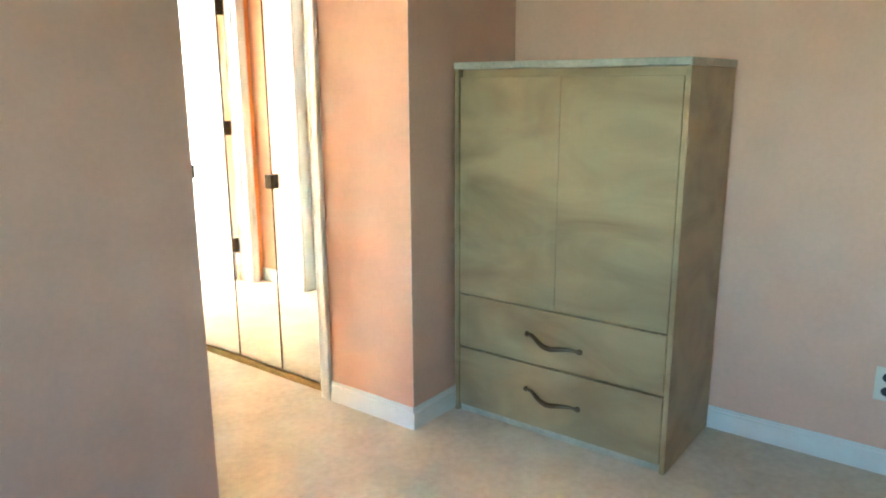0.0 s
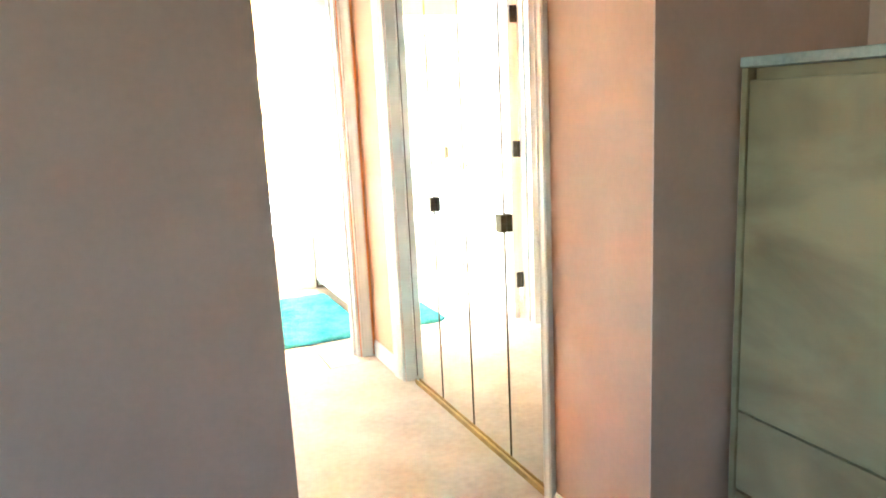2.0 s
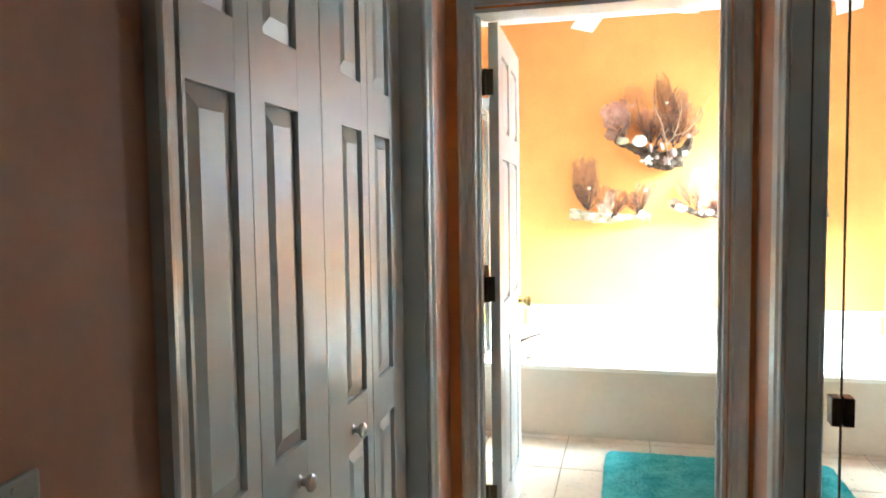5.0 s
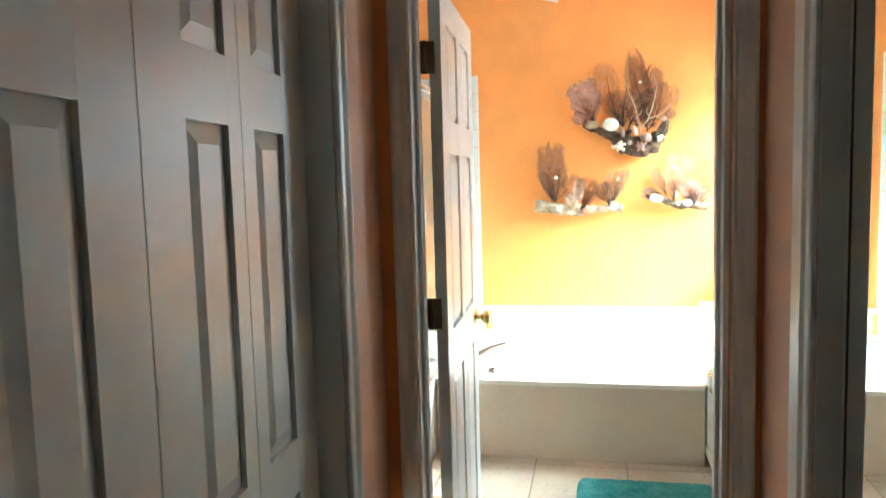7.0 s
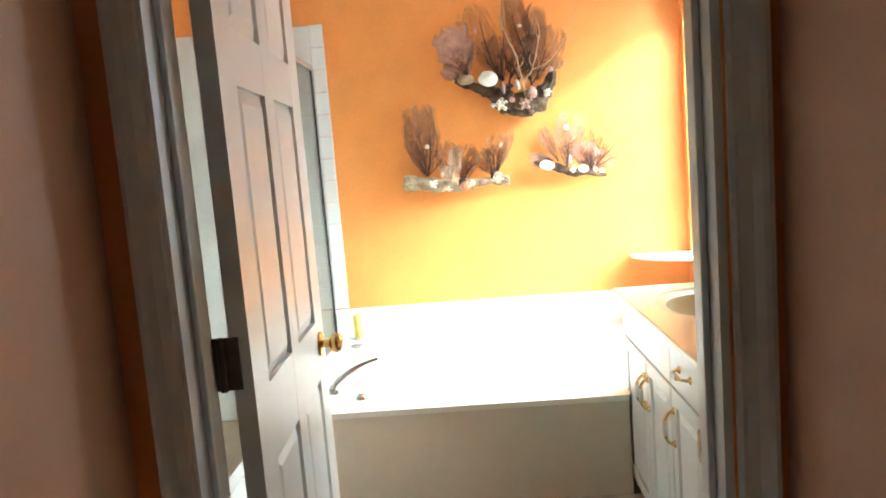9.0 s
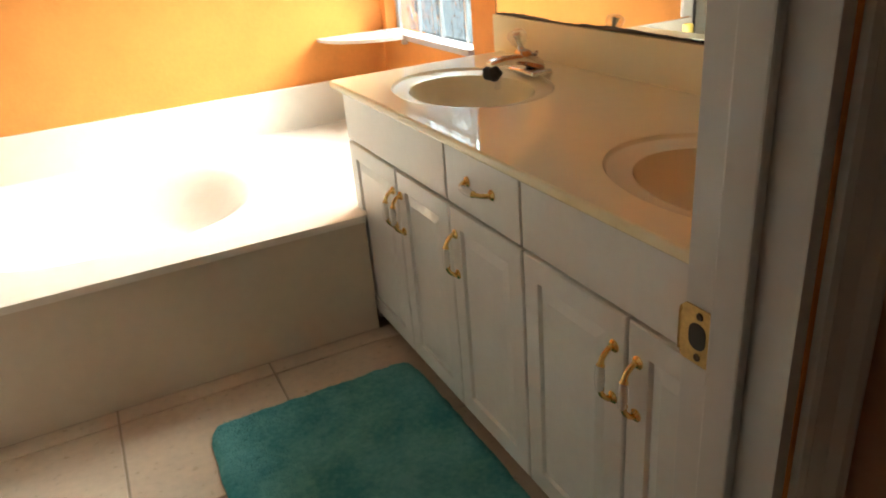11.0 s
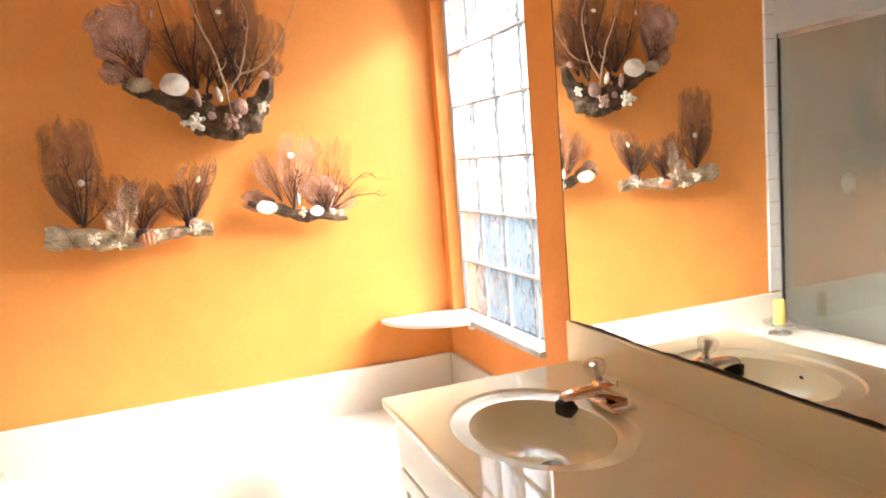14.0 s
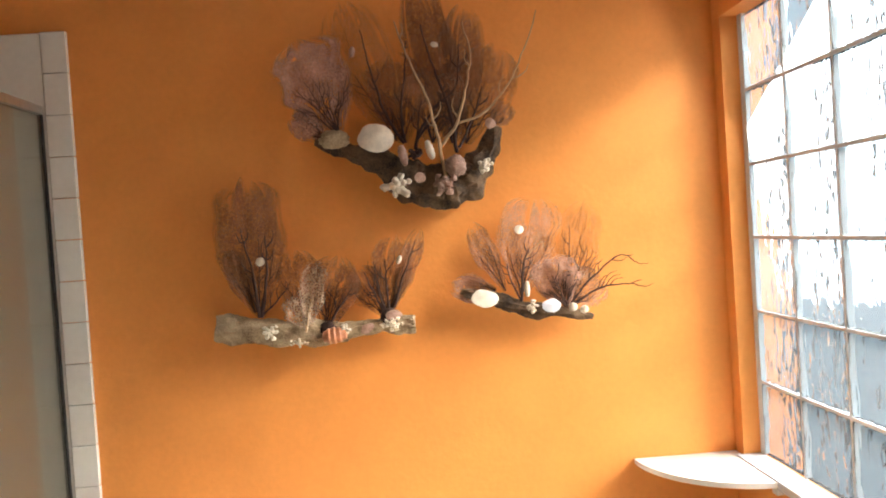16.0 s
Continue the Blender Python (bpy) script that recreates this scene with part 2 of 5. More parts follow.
def boxes(*dims, bevel=0.0, seg=2):
    bm = bmesh.new()
    for d in dims:
        bm_box(bm, *d)
    if bevel:
        bmesh.ops.bevel(bm, geom=bm.edges[:], offset=bevel, segments=seg, affect="EDGES", profile=0.6)
    return bm


def lathe(profile, m=Matrix(), n=24, bm=None):
    """Turns (radius, height) pairs round the z axis, then places them by m."""
    bm = bm or bmesh.new()
    rings = []
    for r, z in profile:
        if r < 1e-5:
            rings.append([bm.verts.new(m @ Vector((0, 0, z)))])
        else:
            rings.append([bm.verts.new(m @ Vector((r * math.cos(2 * math.pi * k / n), r * math.sin(2 * math.pi * k / n), z))) for k in range(n)])
    for a, b in zip(rings, rings[1:]):
        for k in range(n):
            q = [a[k % len(a)], a[(k + 1) % len(a)], b[(k + 1) % len(b)], b[k % len(b)]]
            q = list(dict.fromkeys(q))
            if len(q) > 2:
                bm.faces.new(q)
    return bm


def tube(pts, radii, n=8, bm=None, cap=True):
    """A round rod along points, with a radius for each."""
    bm = bm or bmesh.new()
    pts = [Vector(p) for p in pts]
    if isinstance(radii, (int, float)):
        radii = [radii] * len(pts)
    rings = []
    for i, p in enumerate(pts):
        d = (pts[min(i + 1, len(pts) - 1)] - pts[max(i - 1, 0)]).normalized()
        a = d.orthogonal().normalized() if i == 0 else (side - side.dot(d) * d).normalized()
        side = a
        b = d.cross(a)
        rings.append([bm.verts.new(p + radii[i] * (math.cos(2 * math.pi * k / n) * a + math.sin(2 * math.pi * k / n) * b)) for k in range(n)])
    for r0, r1 in zip(rings, rings[1:]):
        for k in range(n):
            bm.faces.new((r0[k], r0[(k + 1) % n], r1[(k + 1) % n], r1[k]))
    if cap:
        bm.faces.new(rings[0][::-1])
        bm.faces.new(rings[-1])
    return bm


def curve_pts(pts, k=6):
    """Points on a smooth line through pts."""
    p = [Vector(q) for q in pts]
    p = [2 * p[0] - p[1]] + p + [2 * p[-1] - p[-2]]
    out = []
    for i in range(1, len(p) - 2):
        for s in range(k):
            t = s / k
            out.append(0.5 * (2 * p[i] + (p[i + 1] - p[i - 1]) * t + (2 * p[i - 1] - 5 * p[i] + 4 * p[i + 1] - p[i + 2]) * t * t + (3 * p[i] - p[i - 1] - 3 * p[i + 1] + p[i + 2]) * t ** 3))
    return out + [p[-2]]


def mesh_ob(name, bm, material, smooth=False):
    me = bpy.data.meshes.new(name)
    bmesh.ops.recalc_face_normals(bm, faces=bm.faces[:])
    bm.to_mesh(me)
    bm.free()
    me.materials.append(material)
    if smooth:
        me.polygons.foreach_set("use_smooth", [True] * len(me.polygons))
        me.set_sharp_from_angle(angle=radians(42))
    return new(name, me)


def structure(name, bm, material, label="", smooth=False):
    return tagged(mesh_ob(name, bm, material, smooth), label, "", "", "structure")


def part(name, bm, material, parent, label="", smooth=False):
    ob = mesh_ob(name, bm, material, smooth)
    ob.parent = parent
    return tagged(ob, label)


def thing(name, label, category, m=None, group=""):
    ob = new(name)
    ob.empty_display_size = 0.1
    if m is not None:
        ob.matrix_world = m
    return tagged(ob, label, category, group)


def solid(name, bm, material, label, category, smooth=False, group=""):
    return tagged(mesh_ob(name, bm, material, smooth), label, category, group)


# ---- shell: floors, walls, ceilings ----
H = 2.44
XL, XR = -0.395, 0.467
DX0, DX1, DH = -0.436, 0.387, 1.955
FW, RW = 2.74, 1.135
CY0, CY1 = -1.69, -0.45
XS = XL - 0.022
MY0, MY1 = -1.675, -0.44
OH = 1.96
WY0, WY1, WZ0, WZ1 = 1.918, 2.69, 0.755, 1.99
YN = -2.165
# the hall widens a little towards the bathroom: its left side is turned about its near corner
SKEW = pose(XL, YN + 0.12, 0, 0, 0, 2.86) @ pose(-XL, -YN - 0.12, 0)
structure("ground", boxes((1.3, 60, -40, 60, -0.25, -0.15)), CONCRETE, "blue-grey paved ground outside the window")
structure("floor", boxes((-3.6, 1.3, -6.2, -0.085, -0.1, 0.0)), CARPET, "worn beige carpet of bedroom and hall")
floor_bath = structure("floor_bathroom", boxes((-1.8, 1.3, -0.085, FW, -0.1, -0.006)), GROUT, "brown grout between the bathroom floor tiles")
structure("ceiling", boxes((-3.6, 1.3, -6.2, 0.06, H, H + 0.1)), CEIL)
structure("ceiling_bathroom", boxes((-1.8, 1.4, 0.06, FW + 0.1, 2.55, 2.65)), CEIL)
# hall walls: bedroom paint, tinted for the orange bounced light
structure("wall_hall_left", boxes((XL - 0.12, XL, YN + 0.12, CY0, 0, H)), PINKWARMLIT).matrix_world = SKEW
structure("wall_hall_left_end", boxes((XL - 0.12, XL, CY1, CY1 + 0.064, 0, H)), PINKWARMLIT).matrix_world = SKEW
structure("wall_hall_left_stub", boxes((XS - 0.12, XS, CY1 + 0.064, 0.014, 0, H)), PINKWARMLIT).matrix_world = SKEW
structure("wall_hall_left_header", boxes((XL - 0.12, XL, CY0, CY1, OH, H)), PINKWARMLIT).matrix_world = SKEW
structure("wall_hall_right", boxes((XR, XR + 0.12, YN + 0.006, MY0, 0, H)), PINKWARMLIT)
structure("wall_hall_right_end", boxes((XR, XR + 0.12, MY1, 0, 0, H)), PINKWARMLIT)
structure("wall_hall_right_header", boxes((XR, XR + 0.12, MY0, MY1, OH, H)), PINKWARMLIT)
structure("wall_bedroom_north", boxes((-3.6, XL, YN, YN + 0.12, 0, H)), PINK)
# thin face keeps the wall end untinted on its shaded bedroom side
structure("wall_bedroom_return", boxes((XR + 0.12, 1.24, YN, YN + 0.12, 0, H), (XR, XR + 0.12, YN, YN + 0.006, 0, H)), PINK)
structure("wall_bedroom_east", boxes((1.15, 1.27, -6.2, YN, 0, H)), PINK)
structure("wall_bedroom_south", boxes((-3.6, 1.24, -6.3, -6.2, 0, H)), PINK)
structure("wall_bedroom_west", boxes((-3.6, -3.48, -6.2, -3.8, 0, H), (-3.6, -3.48, -2.8, YN, 0, H), (-3.6, -3.48, -3.8, -2.8, 0, 0.9), (-3.6, -3.48, -3.8, -2.8, 1.95, H)), PINK)
structure("wall_closet_left", boxes((XL - 0.8, XL - 0.7, YN + 0.12, 0, 0, H)), PINK)
structure("wall_closet_right", boxes((XR + 0.7, XR + 0.8, YN + 0.12, 0, 0, H)), PINK)
structure("wall_bath_door", boxes((-1.8, DX0, 0, 0.12, 0, 2.55), (DX1, 1.24, 0, 0.12, 0, 2.55), (DX0, DX1, 0, 0.12, DH, 2.55)), ORANGE)
structure("wall_bath_far", boxes((-1.8, RW + 0.2, FW, FW + 0.12, 0, 2.55)), ORANGE)
structure("wall_bath_right", boxes((RW, RW + 0.085, 0.12, WY0, 0, 2.55), (RW, RW + 0.085, WY1, FW, 0, 2.55), (RW, RW + 0.085, WY0, WY1, 0, WZ0 - 0.02), (RW, RW + 0.085, WY0, WY1, WZ1, 2.55)), ORANGE)
structure("wall_bath_left", boxes((-1.8, -1.68, 0.12, FW, 0, 2.55)), ORANGE)


# ---- trim: baseboards and casings ----
def baseboard(name, x0, y0, x1, y1, nx, ny, h=0.085):
    """A board along a wall from (x0, y0) to (x1, y1), standing out along (nx, ny)."""
    bm = bmesh.new()
    for t, z0, z1 in ((0.013, 0.0, h * 0.78), (0.009, h * 0.78, h * 0.93), (0.005, h * 0.93, h)):
        bm_box(bm, min(x0, x1, x0 + nx * t, x1 + nx * t), max(x0, x1, x0 + nx * t, x1 + nx * t), min(y0, y1, y0 + ny * t, y1 + ny * t), max(y0, y1, y0 + ny * t, y1 + ny * t), z0, z1)
    return structure(name, bm, WHITE, "white painted baseboard along the wall")


baseboard("baseboard_stub", XR, YN, XR, MY0 - 0.06, -1, 0)
baseboard("baseboard_return", XR - 0.013, YN, 1.15, YN, 0, -1)
baseboard("baseboard_east", 1.15, YN - 0.013, 1.15, -6.2, -1, 0)
baseboard("baseboard_hall_right", XR, MY1 + 0.110, XR, -0.02, -1, 0)
baseboard("baseboard_hall_left", XS, CY1 + 0.066, XS, -0.003, 1, 0).matrix_world = SKEW
baseboard("baseboard_hall_left_near", XL, YN + 0.12, XL, CY0 - 0.06, 1, 0).matrix_world = SKEW
baseboard("baseboard_hall_corner", XL, YN, XL, YN + 0.119, 1, 0)
baseboard("baseboard_north", -3.48, YN, XL + 0.013, YN, 0, -1)


def casing_bar(length, w=0.058):
    """A moulded casing strip: along z, width along x from the inner edge (0), face towards -y."""
    prof = [(0, 0), (0, -0.008), (0.006, -0.011), (0.012, -0.008), (0.03, -0.011), (0.042, -0.017), (w - 0.008, -0.019), (w, -0.016), (w, 0)]
    bm = bmesh.new()
    lo, hi = ([bm.verts.new((x, y, z)) for x, y in prof] for z in (0, length))
    k = len(prof)
    for i in range(k):
        bm.faces.new((lo[i], lo[(i + 1) % k], hi[(i + 1) % k], hi[i]))
    bm.faces.new(lo[::-1])
    bm.faces.new(hi)
    return bm


def casing(name, width, height, m, label, wide=0.058):
    """Casing round an opening that runs from x = 0 to width on the wall face y = 0, facing -y."""
    fr = tagged(new(name), label, "", "", "structure")
    fr.matrix_world = m
    part("casing_side", casing_bar(height + 0.058), WHITE, fr).matrix_local = pose(width, 0, 0)
    o = part("casing_side", casing_bar(height + 0.058, wide), WHITE, fr)
    o.matrix_local = Matrix.Diagonal((-1, 1, 1, 1))
    o = part("casing_head", casing_bar(width), WHITE, fr)
    o.matrix_local = Matrix.Translation((0, 0, height)) @ Matrix(((0, 0, 1, 0), (0, 1, 0, 0), (1, 0, 0, 0), (0, 0, 0, 1)))
    return fr


casing("trim_bath_door", DX1 + 0.422, DH + 0.006, pose(-0.418, -0.001, 0), "white moulded door casing with worn gloss paint")
casing("trim_bath_door_inside", DX1 - DX0 + 0.012, DH + 0.006, pose(DX1 + 0.006, 0.121, 0, 0, 0, 180), "white moulded door casing")
casing("trim_mirror_closet", MY1 - MY0, OH, pose(XR - 0.001, MY1, 0, 0, 0, -90), "white moulded casing round the mirrored closet", 0.108)
casing("trim_panel_closet", CY1 - CY0, OH, SKEW @ pose(XL + 0.001, CY0, 0, 0, 0, 90), "white moulded casing round the panelled closet")

lining = tagged(new("closet_jamb"), "white painted lining of the panelled closet opening", "", "", "structure")
lining.matrix_world = SKEW
part("jamb_side", boxes((XL - 0.119, XL - 0.001, CY1 - 0.006, CY1 - 0.0005, 0, OH - 0.001)), WHITE, lining)
part("jamb_side", boxes((XL - 0.119, XL - 0.001, CY0 + 0.0005, CY0 + 0.006, 0, OH - 0.001)), WHITE, lining)

lining = tagged(new("mirror_closet_jamb"), "white painted lining of the mirrored closet opening", "", "", "structure")
part("jamb_side", boxes((XR + 0.001, XR + 0.119, MY1 - 0.006, MY1 - 0.0005, 0, OH - 0.001)), WHITE, lining)
part("jamb_side", boxes((XR + 0.001, XR + 0.035, MY0 + 0.0005, MY0 + 0.003, 0, OH - 0.001)), WHITE, lining)
part("jamb_filler", boxes((XR + 0.046, XR + 0.066, MY1 - 0.046, MY1 - 0.0065, 0, OH - 0.001), bevel=0.002), WHITE, lining)

# door jamb with stop and strike plate
jamb = tagged(new("door_jamb"), "white painted door jamb with brass strike plate", "", "", "structure")
part("jamb_side", boxes((DX1 - 0.014, DX1, 0.001, 0.119, 0, DH), bevel=0.001), WHITE, jamb)
part("jamb_side", boxes((DX0, DX0 + 0.014, 0.001, 0.119, 0, DH), bevel=0.001), WHITE, jamb)
part("jamb_head", boxes((DX0 + 0.014, DX1 - 0.014, 0.001, 0.119, DH - 0.014, DH)), WHITE, jamb)
part("door_stop", boxes((DX1 - 0.026, DX1 - 0.0145, 0.042, 0.078, 0, DH - 0.015), bevel=0.003), WHITE, jamb)
part("door_stop", boxes((DX0 + 0.0145, DX0 + 0.026, 0.042, 0.078, 0, DH - 0.015), bevel=0.003), WHITE, jamb)
def rounded_plate(y0, y1, z0, z1, x, t, r, n=5):
    """A thin plate with rounded corners, lying in the plane x and standing out by t towards -x."""
    bm = bmesh.new()
    ring = []
    for cy, cz, a0 in ((y1 - r, z1 - r, 0), (y0 + r, z1 - r, 90), (y0 + r, z0 + r, 180), (y1 - r, z0 + r, 270)):
        for k in range(n + 1):
            a = radians(a0 + 90 * k / n)
            ring.append((cy + r * math.cos(a), cz + r * math.sin(a)))
    lo, hi = ([bm.verts.new((xx, y, z)) for y, z in ring] for xx in (x, x - t))
    for k in range(len(ring)):
        q = (k + 1) % len(ring)
        bm.faces.new((lo[k], lo[q], hi[q], hi[k]))
    bm.faces.new(lo[::-1])
    bm.faces.new(hi)
    return bm


SPX = DX1 - 0.0142
plate = part("strike_plate", rounded_plate(0.080, 0.121, 0.779, 0.839, SPX, 0.0022, 0.007), TRACK, jamb, "worn brass strike plate")
part("latch_hole", rounded_plate(0.089, 0.110, 0.795, 0.823, SPX - 0.0022, 0.0006, 0.0095), DARK, plate)
for z in (0.787, 0.831):
    part("screw", lathe(((0, 0.0008), (0.0035, 0.0012), (0.0042, 0)), pose(SPX - 0.0022, 0.098, z, 0, -90, 0), 12), BRONZE, plate)
part("plate_lip", tube([(SPX - 0.001, 0.121, 0.786), (SPX + 0.0005, 0.1235, 0.793), (SPX + 0.0005, 0.1235, 0.825), (SPX - 0.001, 0.121, 0.832)], 0.0026, 8), TRACK, plate, "", True)


# ---- panelled doors ----
def raised_panel(w, h, depth=0.009, margin=0.022):
    """A panel with sloped margins: lies in y from -depth to 0, face towards -y."""
    bm = bmesh.new()
    s = min(margin, w * 0.3)
    rings = []
    for i, y in ((0.0, 0.0), (0.004, -0.001), (s, -depth * 0.75), (s + 0.002, -depth * 0.75)):
        rings.append([bm.verts.new((x, y, z)) for x, z in ((i, i), (w - i, i), (w - i, h - i), (i, h - i))])
    for a, b in zip(rings, rings[1:]):
        for k in range(4):
            bm.faces.new((a[k], a[(k + 1) % 4], b[(k + 1) % 4], b[k]))
    bm.faces.new(rings[-1])
    return bm


def panel_leaf(parent, w, h, cols, rows, t=0.034, both=True, name="leaf", margin=0.028):
    """A leaf of stiles and rails with raised panels; cols and rows are spans of the panels in x and z. Face towards -y at y = 0."""
    rec = 0.012
    bm = bmesh.new()
    bm_box(bm, 0, w, rec, t - rec, 0, h)
    xs = [0] + [v for c in cols for v in c] + [w]
    faces = [(0, rec)] + ([(t - rec, t)] if both else [])
    for y0, y1 in faces:
        for i in range(0, len(xs), 2):
            bm_box(bm, xs[i], xs[i + 1], y0, y1, 0, h)
        zs = [0] + [v for r in rows for v in r] + [h]
        for c in cols:
            for i in range(0, len(zs), 2):
                bm_box(bm, c[0], c[1], y0 + 0.0002, y1 - 0.0002, zs[i], zs[i + 1])
    leaf = part(name, bm, WHITE, parent)
    for c in cols:
        for r in rows:
            p = part("panel", raised_panel(c[1] - c[0], r[1] - r[0], 0.013, margin), WHITE, leaf)
            p.matrix_local = pose(c[0], rec - 0.0005, r[0])
            if both:
                p = part("panel", raised_panel(c[1] - c[0], r[1] - r[0], 0.013, margin), WHITE, leaf)
                p.matrix_local = pose(c[1], t - rec + 0.0005, r[0], 0, 0, 180)
    return leaf


ROWS = [(0.17, 0.78), (0.925, 1.455), (1.555, 1.83)]
# bathroom door, open inwards at a right angle
door = thing("bathroom_door", "white six-panel door standing open with brass knob", "door", pose(-0.360, 0.119, 0.012, 0, 0, 92.3))
panel_leaf(door, 0.685, 1.925, [(0.10, 0.305), (0.38, 0.585)], ROWS)
KX, KZ = 0.625, 0.862
for s in (-1, 1):
    y = 0.0 if s < 0 else 0.034
    m = pose(KX, y, KZ, 90 if s < 0 else -90, 0, 0)
    kn = part("door_knob", lathe(((0, 0.058), (0.012, 0.058), (0.022, 0.052), (0.026, 0.04), (0.022, 0.03), (0.011, 0.024), (0.010, 0.006), (0.0, 0.006)), m, 20), BRASS, door, "polished brass door knob", True)
    part("rosette", lathe(((0.0, 0.009), (0.022, 0.008), (0.031, 0.004), (0.032, 0)), m, 24), BRASS, kn, "", True)
for z in (0.23, 0.99, 1.72):
    hg = part("hinge", boxes((-0.003, -0.0005, 0.018, 0.062, z - 0.045, z + 0.045)), BRONZE, door, "dark metal hinge")
    part("hinge_barrel", lathe(((0, -0.046), (0.006, -0.046), (0.006, 0.046), (0, 0.046)), pose(-0.006, 0.048, z), 10), BRONZE, hg, "", True)

# panelled bifold closet
bifold = thing("bifold_closet_door", "closed white four-leaf panelled bifold closet door", "door", SKEW @ pose(XL - 0.062, CY0 + 0.008, 0.015, 0, 0, 90))
LW = 0.305
for i in range(4):
    lf = panel_leaf(bifold, LW - 0.003, 1.93, [(0.118, LW - 0.050) if i % 2 == 0 else (0.050, LW - 0.118)], [(0.14, 0.752), (0.862, 1.468), (1.578, 1.84)], 0.03, False, "leaf", 0.034)
    lf.matrix_local = pose(i * LW, 0, 0)
    if i in (1, 2):
        part("knob", lathe(((0, 0.03), (0.01, 0.03), (0.0165, 0.025), (0.0165, 0.019), (0.008, 0.012), (0.007, 0.004), (0.012, 0.0), (0, 0)), pose(0.150, 0, 0.797, 90, 0, 0), 16), ALU, lf, "brushed metal knob", True)

# mirrored bifold closet
mdoor = thing("mirrored_bifold_door", "four mirrored closet doors with brass track and square knobs", "door", pose(XR + 0.040, MY1 - 0.048, 0.0, 0, 0, -90))
MW = 0.2965
for i in range(4):
    lf = part("mirror_leaf", boxes((i * MW + 0.003, (i + 1) * MW - 0.003, 0.0, 0.005, 0.035, 1.93)), MIRROR, mdoor, "frameless mirror leaf")
    part("edge_strip", boxes((i * MW + 0.0005, i * MW + 0.003, -0.002, 0.012, 0.035, 1.93), ((i + 1) * MW - 0.003, (i + 1) * MW - 0.0005, -0.002, 0.012, 0.035, 1.93), (i * MW + 0.003, (i + 1) * MW - 0.003, 0.006, 0.012, 0.035, 1.93)), BRONZE, lf)
for x in (MW, 3 * MW):
    part("square_knob", boxes((x - 0.02, x + 0.02, -0.022, -0.002, 0.845, 0.905), bevel=0.003), BRONZE, mdoor, "dark square knob")
part("track", boxes((0, 4 * MW, -0.012, 0.012, 0.001, 0.010), (0, 4 * MW, -0.012, -0.008, 0.010, 0.022), (0, 4 * MW, 0.008, 0.012, 0.010, 0.022), bevel=0.001), TRACK, mdoor, "brass floor track")
part("top_track", boxes((0, 4 * MW, -0.02, 0.014, 1.932, 1.958)), BRASS, mdoor)

# double rocker switch on the hall wall
sw = thing("light_switch", "double rocker light switch in an ivory plate on the wall", "light switch", SKEW @ pose(XL + 0.0005, -1.976, 1.045, 0, 0, 90))
part("plate", boxes((-0.052, 0.052, -0.006, 0, -0.057, 0.057), bevel=0.003), SWITCH, sw)
for x in (-0.023, 0.023):
    part("seam", boxes((x - 0.0185, x + 0.0185, -0.0066, -0.006, -0.036, 0.036)), BRONZE, sw)
    bm = boxes((x - 0.0165, x + 0.0165, -0.0085, -0.004, -0.033, 0.033), bevel=0.001)
    bmesh.ops.rotate(bm, verts=bm.verts[:], cent=(x, -0.006, 0), matrix=Matrix.Rotation(radians(4), 3, "X"))
    part("rocker", bm, SWITCH, sw)
for x in (-0.023, 0.023):
    for z in (-0.048, 0.048):
        part("screw", lathe(((0, 0.0075), (0.003, 0.007), (0.003, 0.005)), pose(x, 0, z, 90, 0, 0), 8), SWITCH, sw)

# wall outlet in the bedroom
ou = thing("wall_outlet", "ivory duplex outlet low on the salmon wall", "outlet", pose(1.1495, -3.60, 0.31, 0, 0, -90))
part("plate", boxes((-0.035, 0.035, -0.006, 0, -0.057, 0.057), bevel=0.003), SWITCH, ou)
for z in (-0.024, 0.024):
    part("socket", lathe(((0, 0.008), (0.015, 0.008), (0.016, 0.005)), pose(0, 0, z, 90, 0, 0), 16), DARK, ou, "dark socket face")

# ---- armoire ----
AX, AY0, AY1, AT = 0.70, -3.045, -2.19, 1.345
arm = thing("armoire", "green marbled lacquer armoire with two doors and two drawers", "armoire")
part("side", boxes((AX - 0.004, 1.145, AY0, AY0 + 0.018, 0.0, AT - 0.024), bevel=0.003), ARMOIRE, arm)
part("side", boxes((AX - 0.004, 1.145, AY1 - 0.018, AY1, 0.0, AT - 0.024), bevel=0.003), ARMOIRE, arm)
part("back", boxes((1.12, 1.14, AY0 + 0.02, AY1 - 0.02, 0.02, AT - 0.035)), ARMOIRE, arm)
part("top", boxes((AX - 0.008, 1.147, AY0 - 0.002, AY1 + 0.002, AT - 0.0235, AT), bevel=0.004, seg=3), ARMTRIM, arm, "pale worn cornice top")
part("rail", boxes((AX + 0.022, AX + 0.04, AY0 + 0.02, AY1 - 0.02, AT - 0.065, AT - 0.025)), ARMOIRE, arm)
part("plinth", boxes((AX + 0.012, 1.13, AY0 + 0.02, AY1 - 0.02, 0.0, 0.03)), ARMTRIM, arm)
part("shelf", boxes((AX + 0.03, 1.12, AY0 + 0.02, AY1 - 0.02, 0.46, 0.48)), ARMOIRE, arm)
mid = (AY0 + AY1) / 2
for y0, y1 in ((AY0 + 0.021, mid - 0.0012), (mid + 0.0012, AY1 - 0.021)):
    part("door", boxes((AX, AX + 0.02, y0, y1, 0.489, AT - 0.052), bevel=0.003), ARMOIRE, arm)


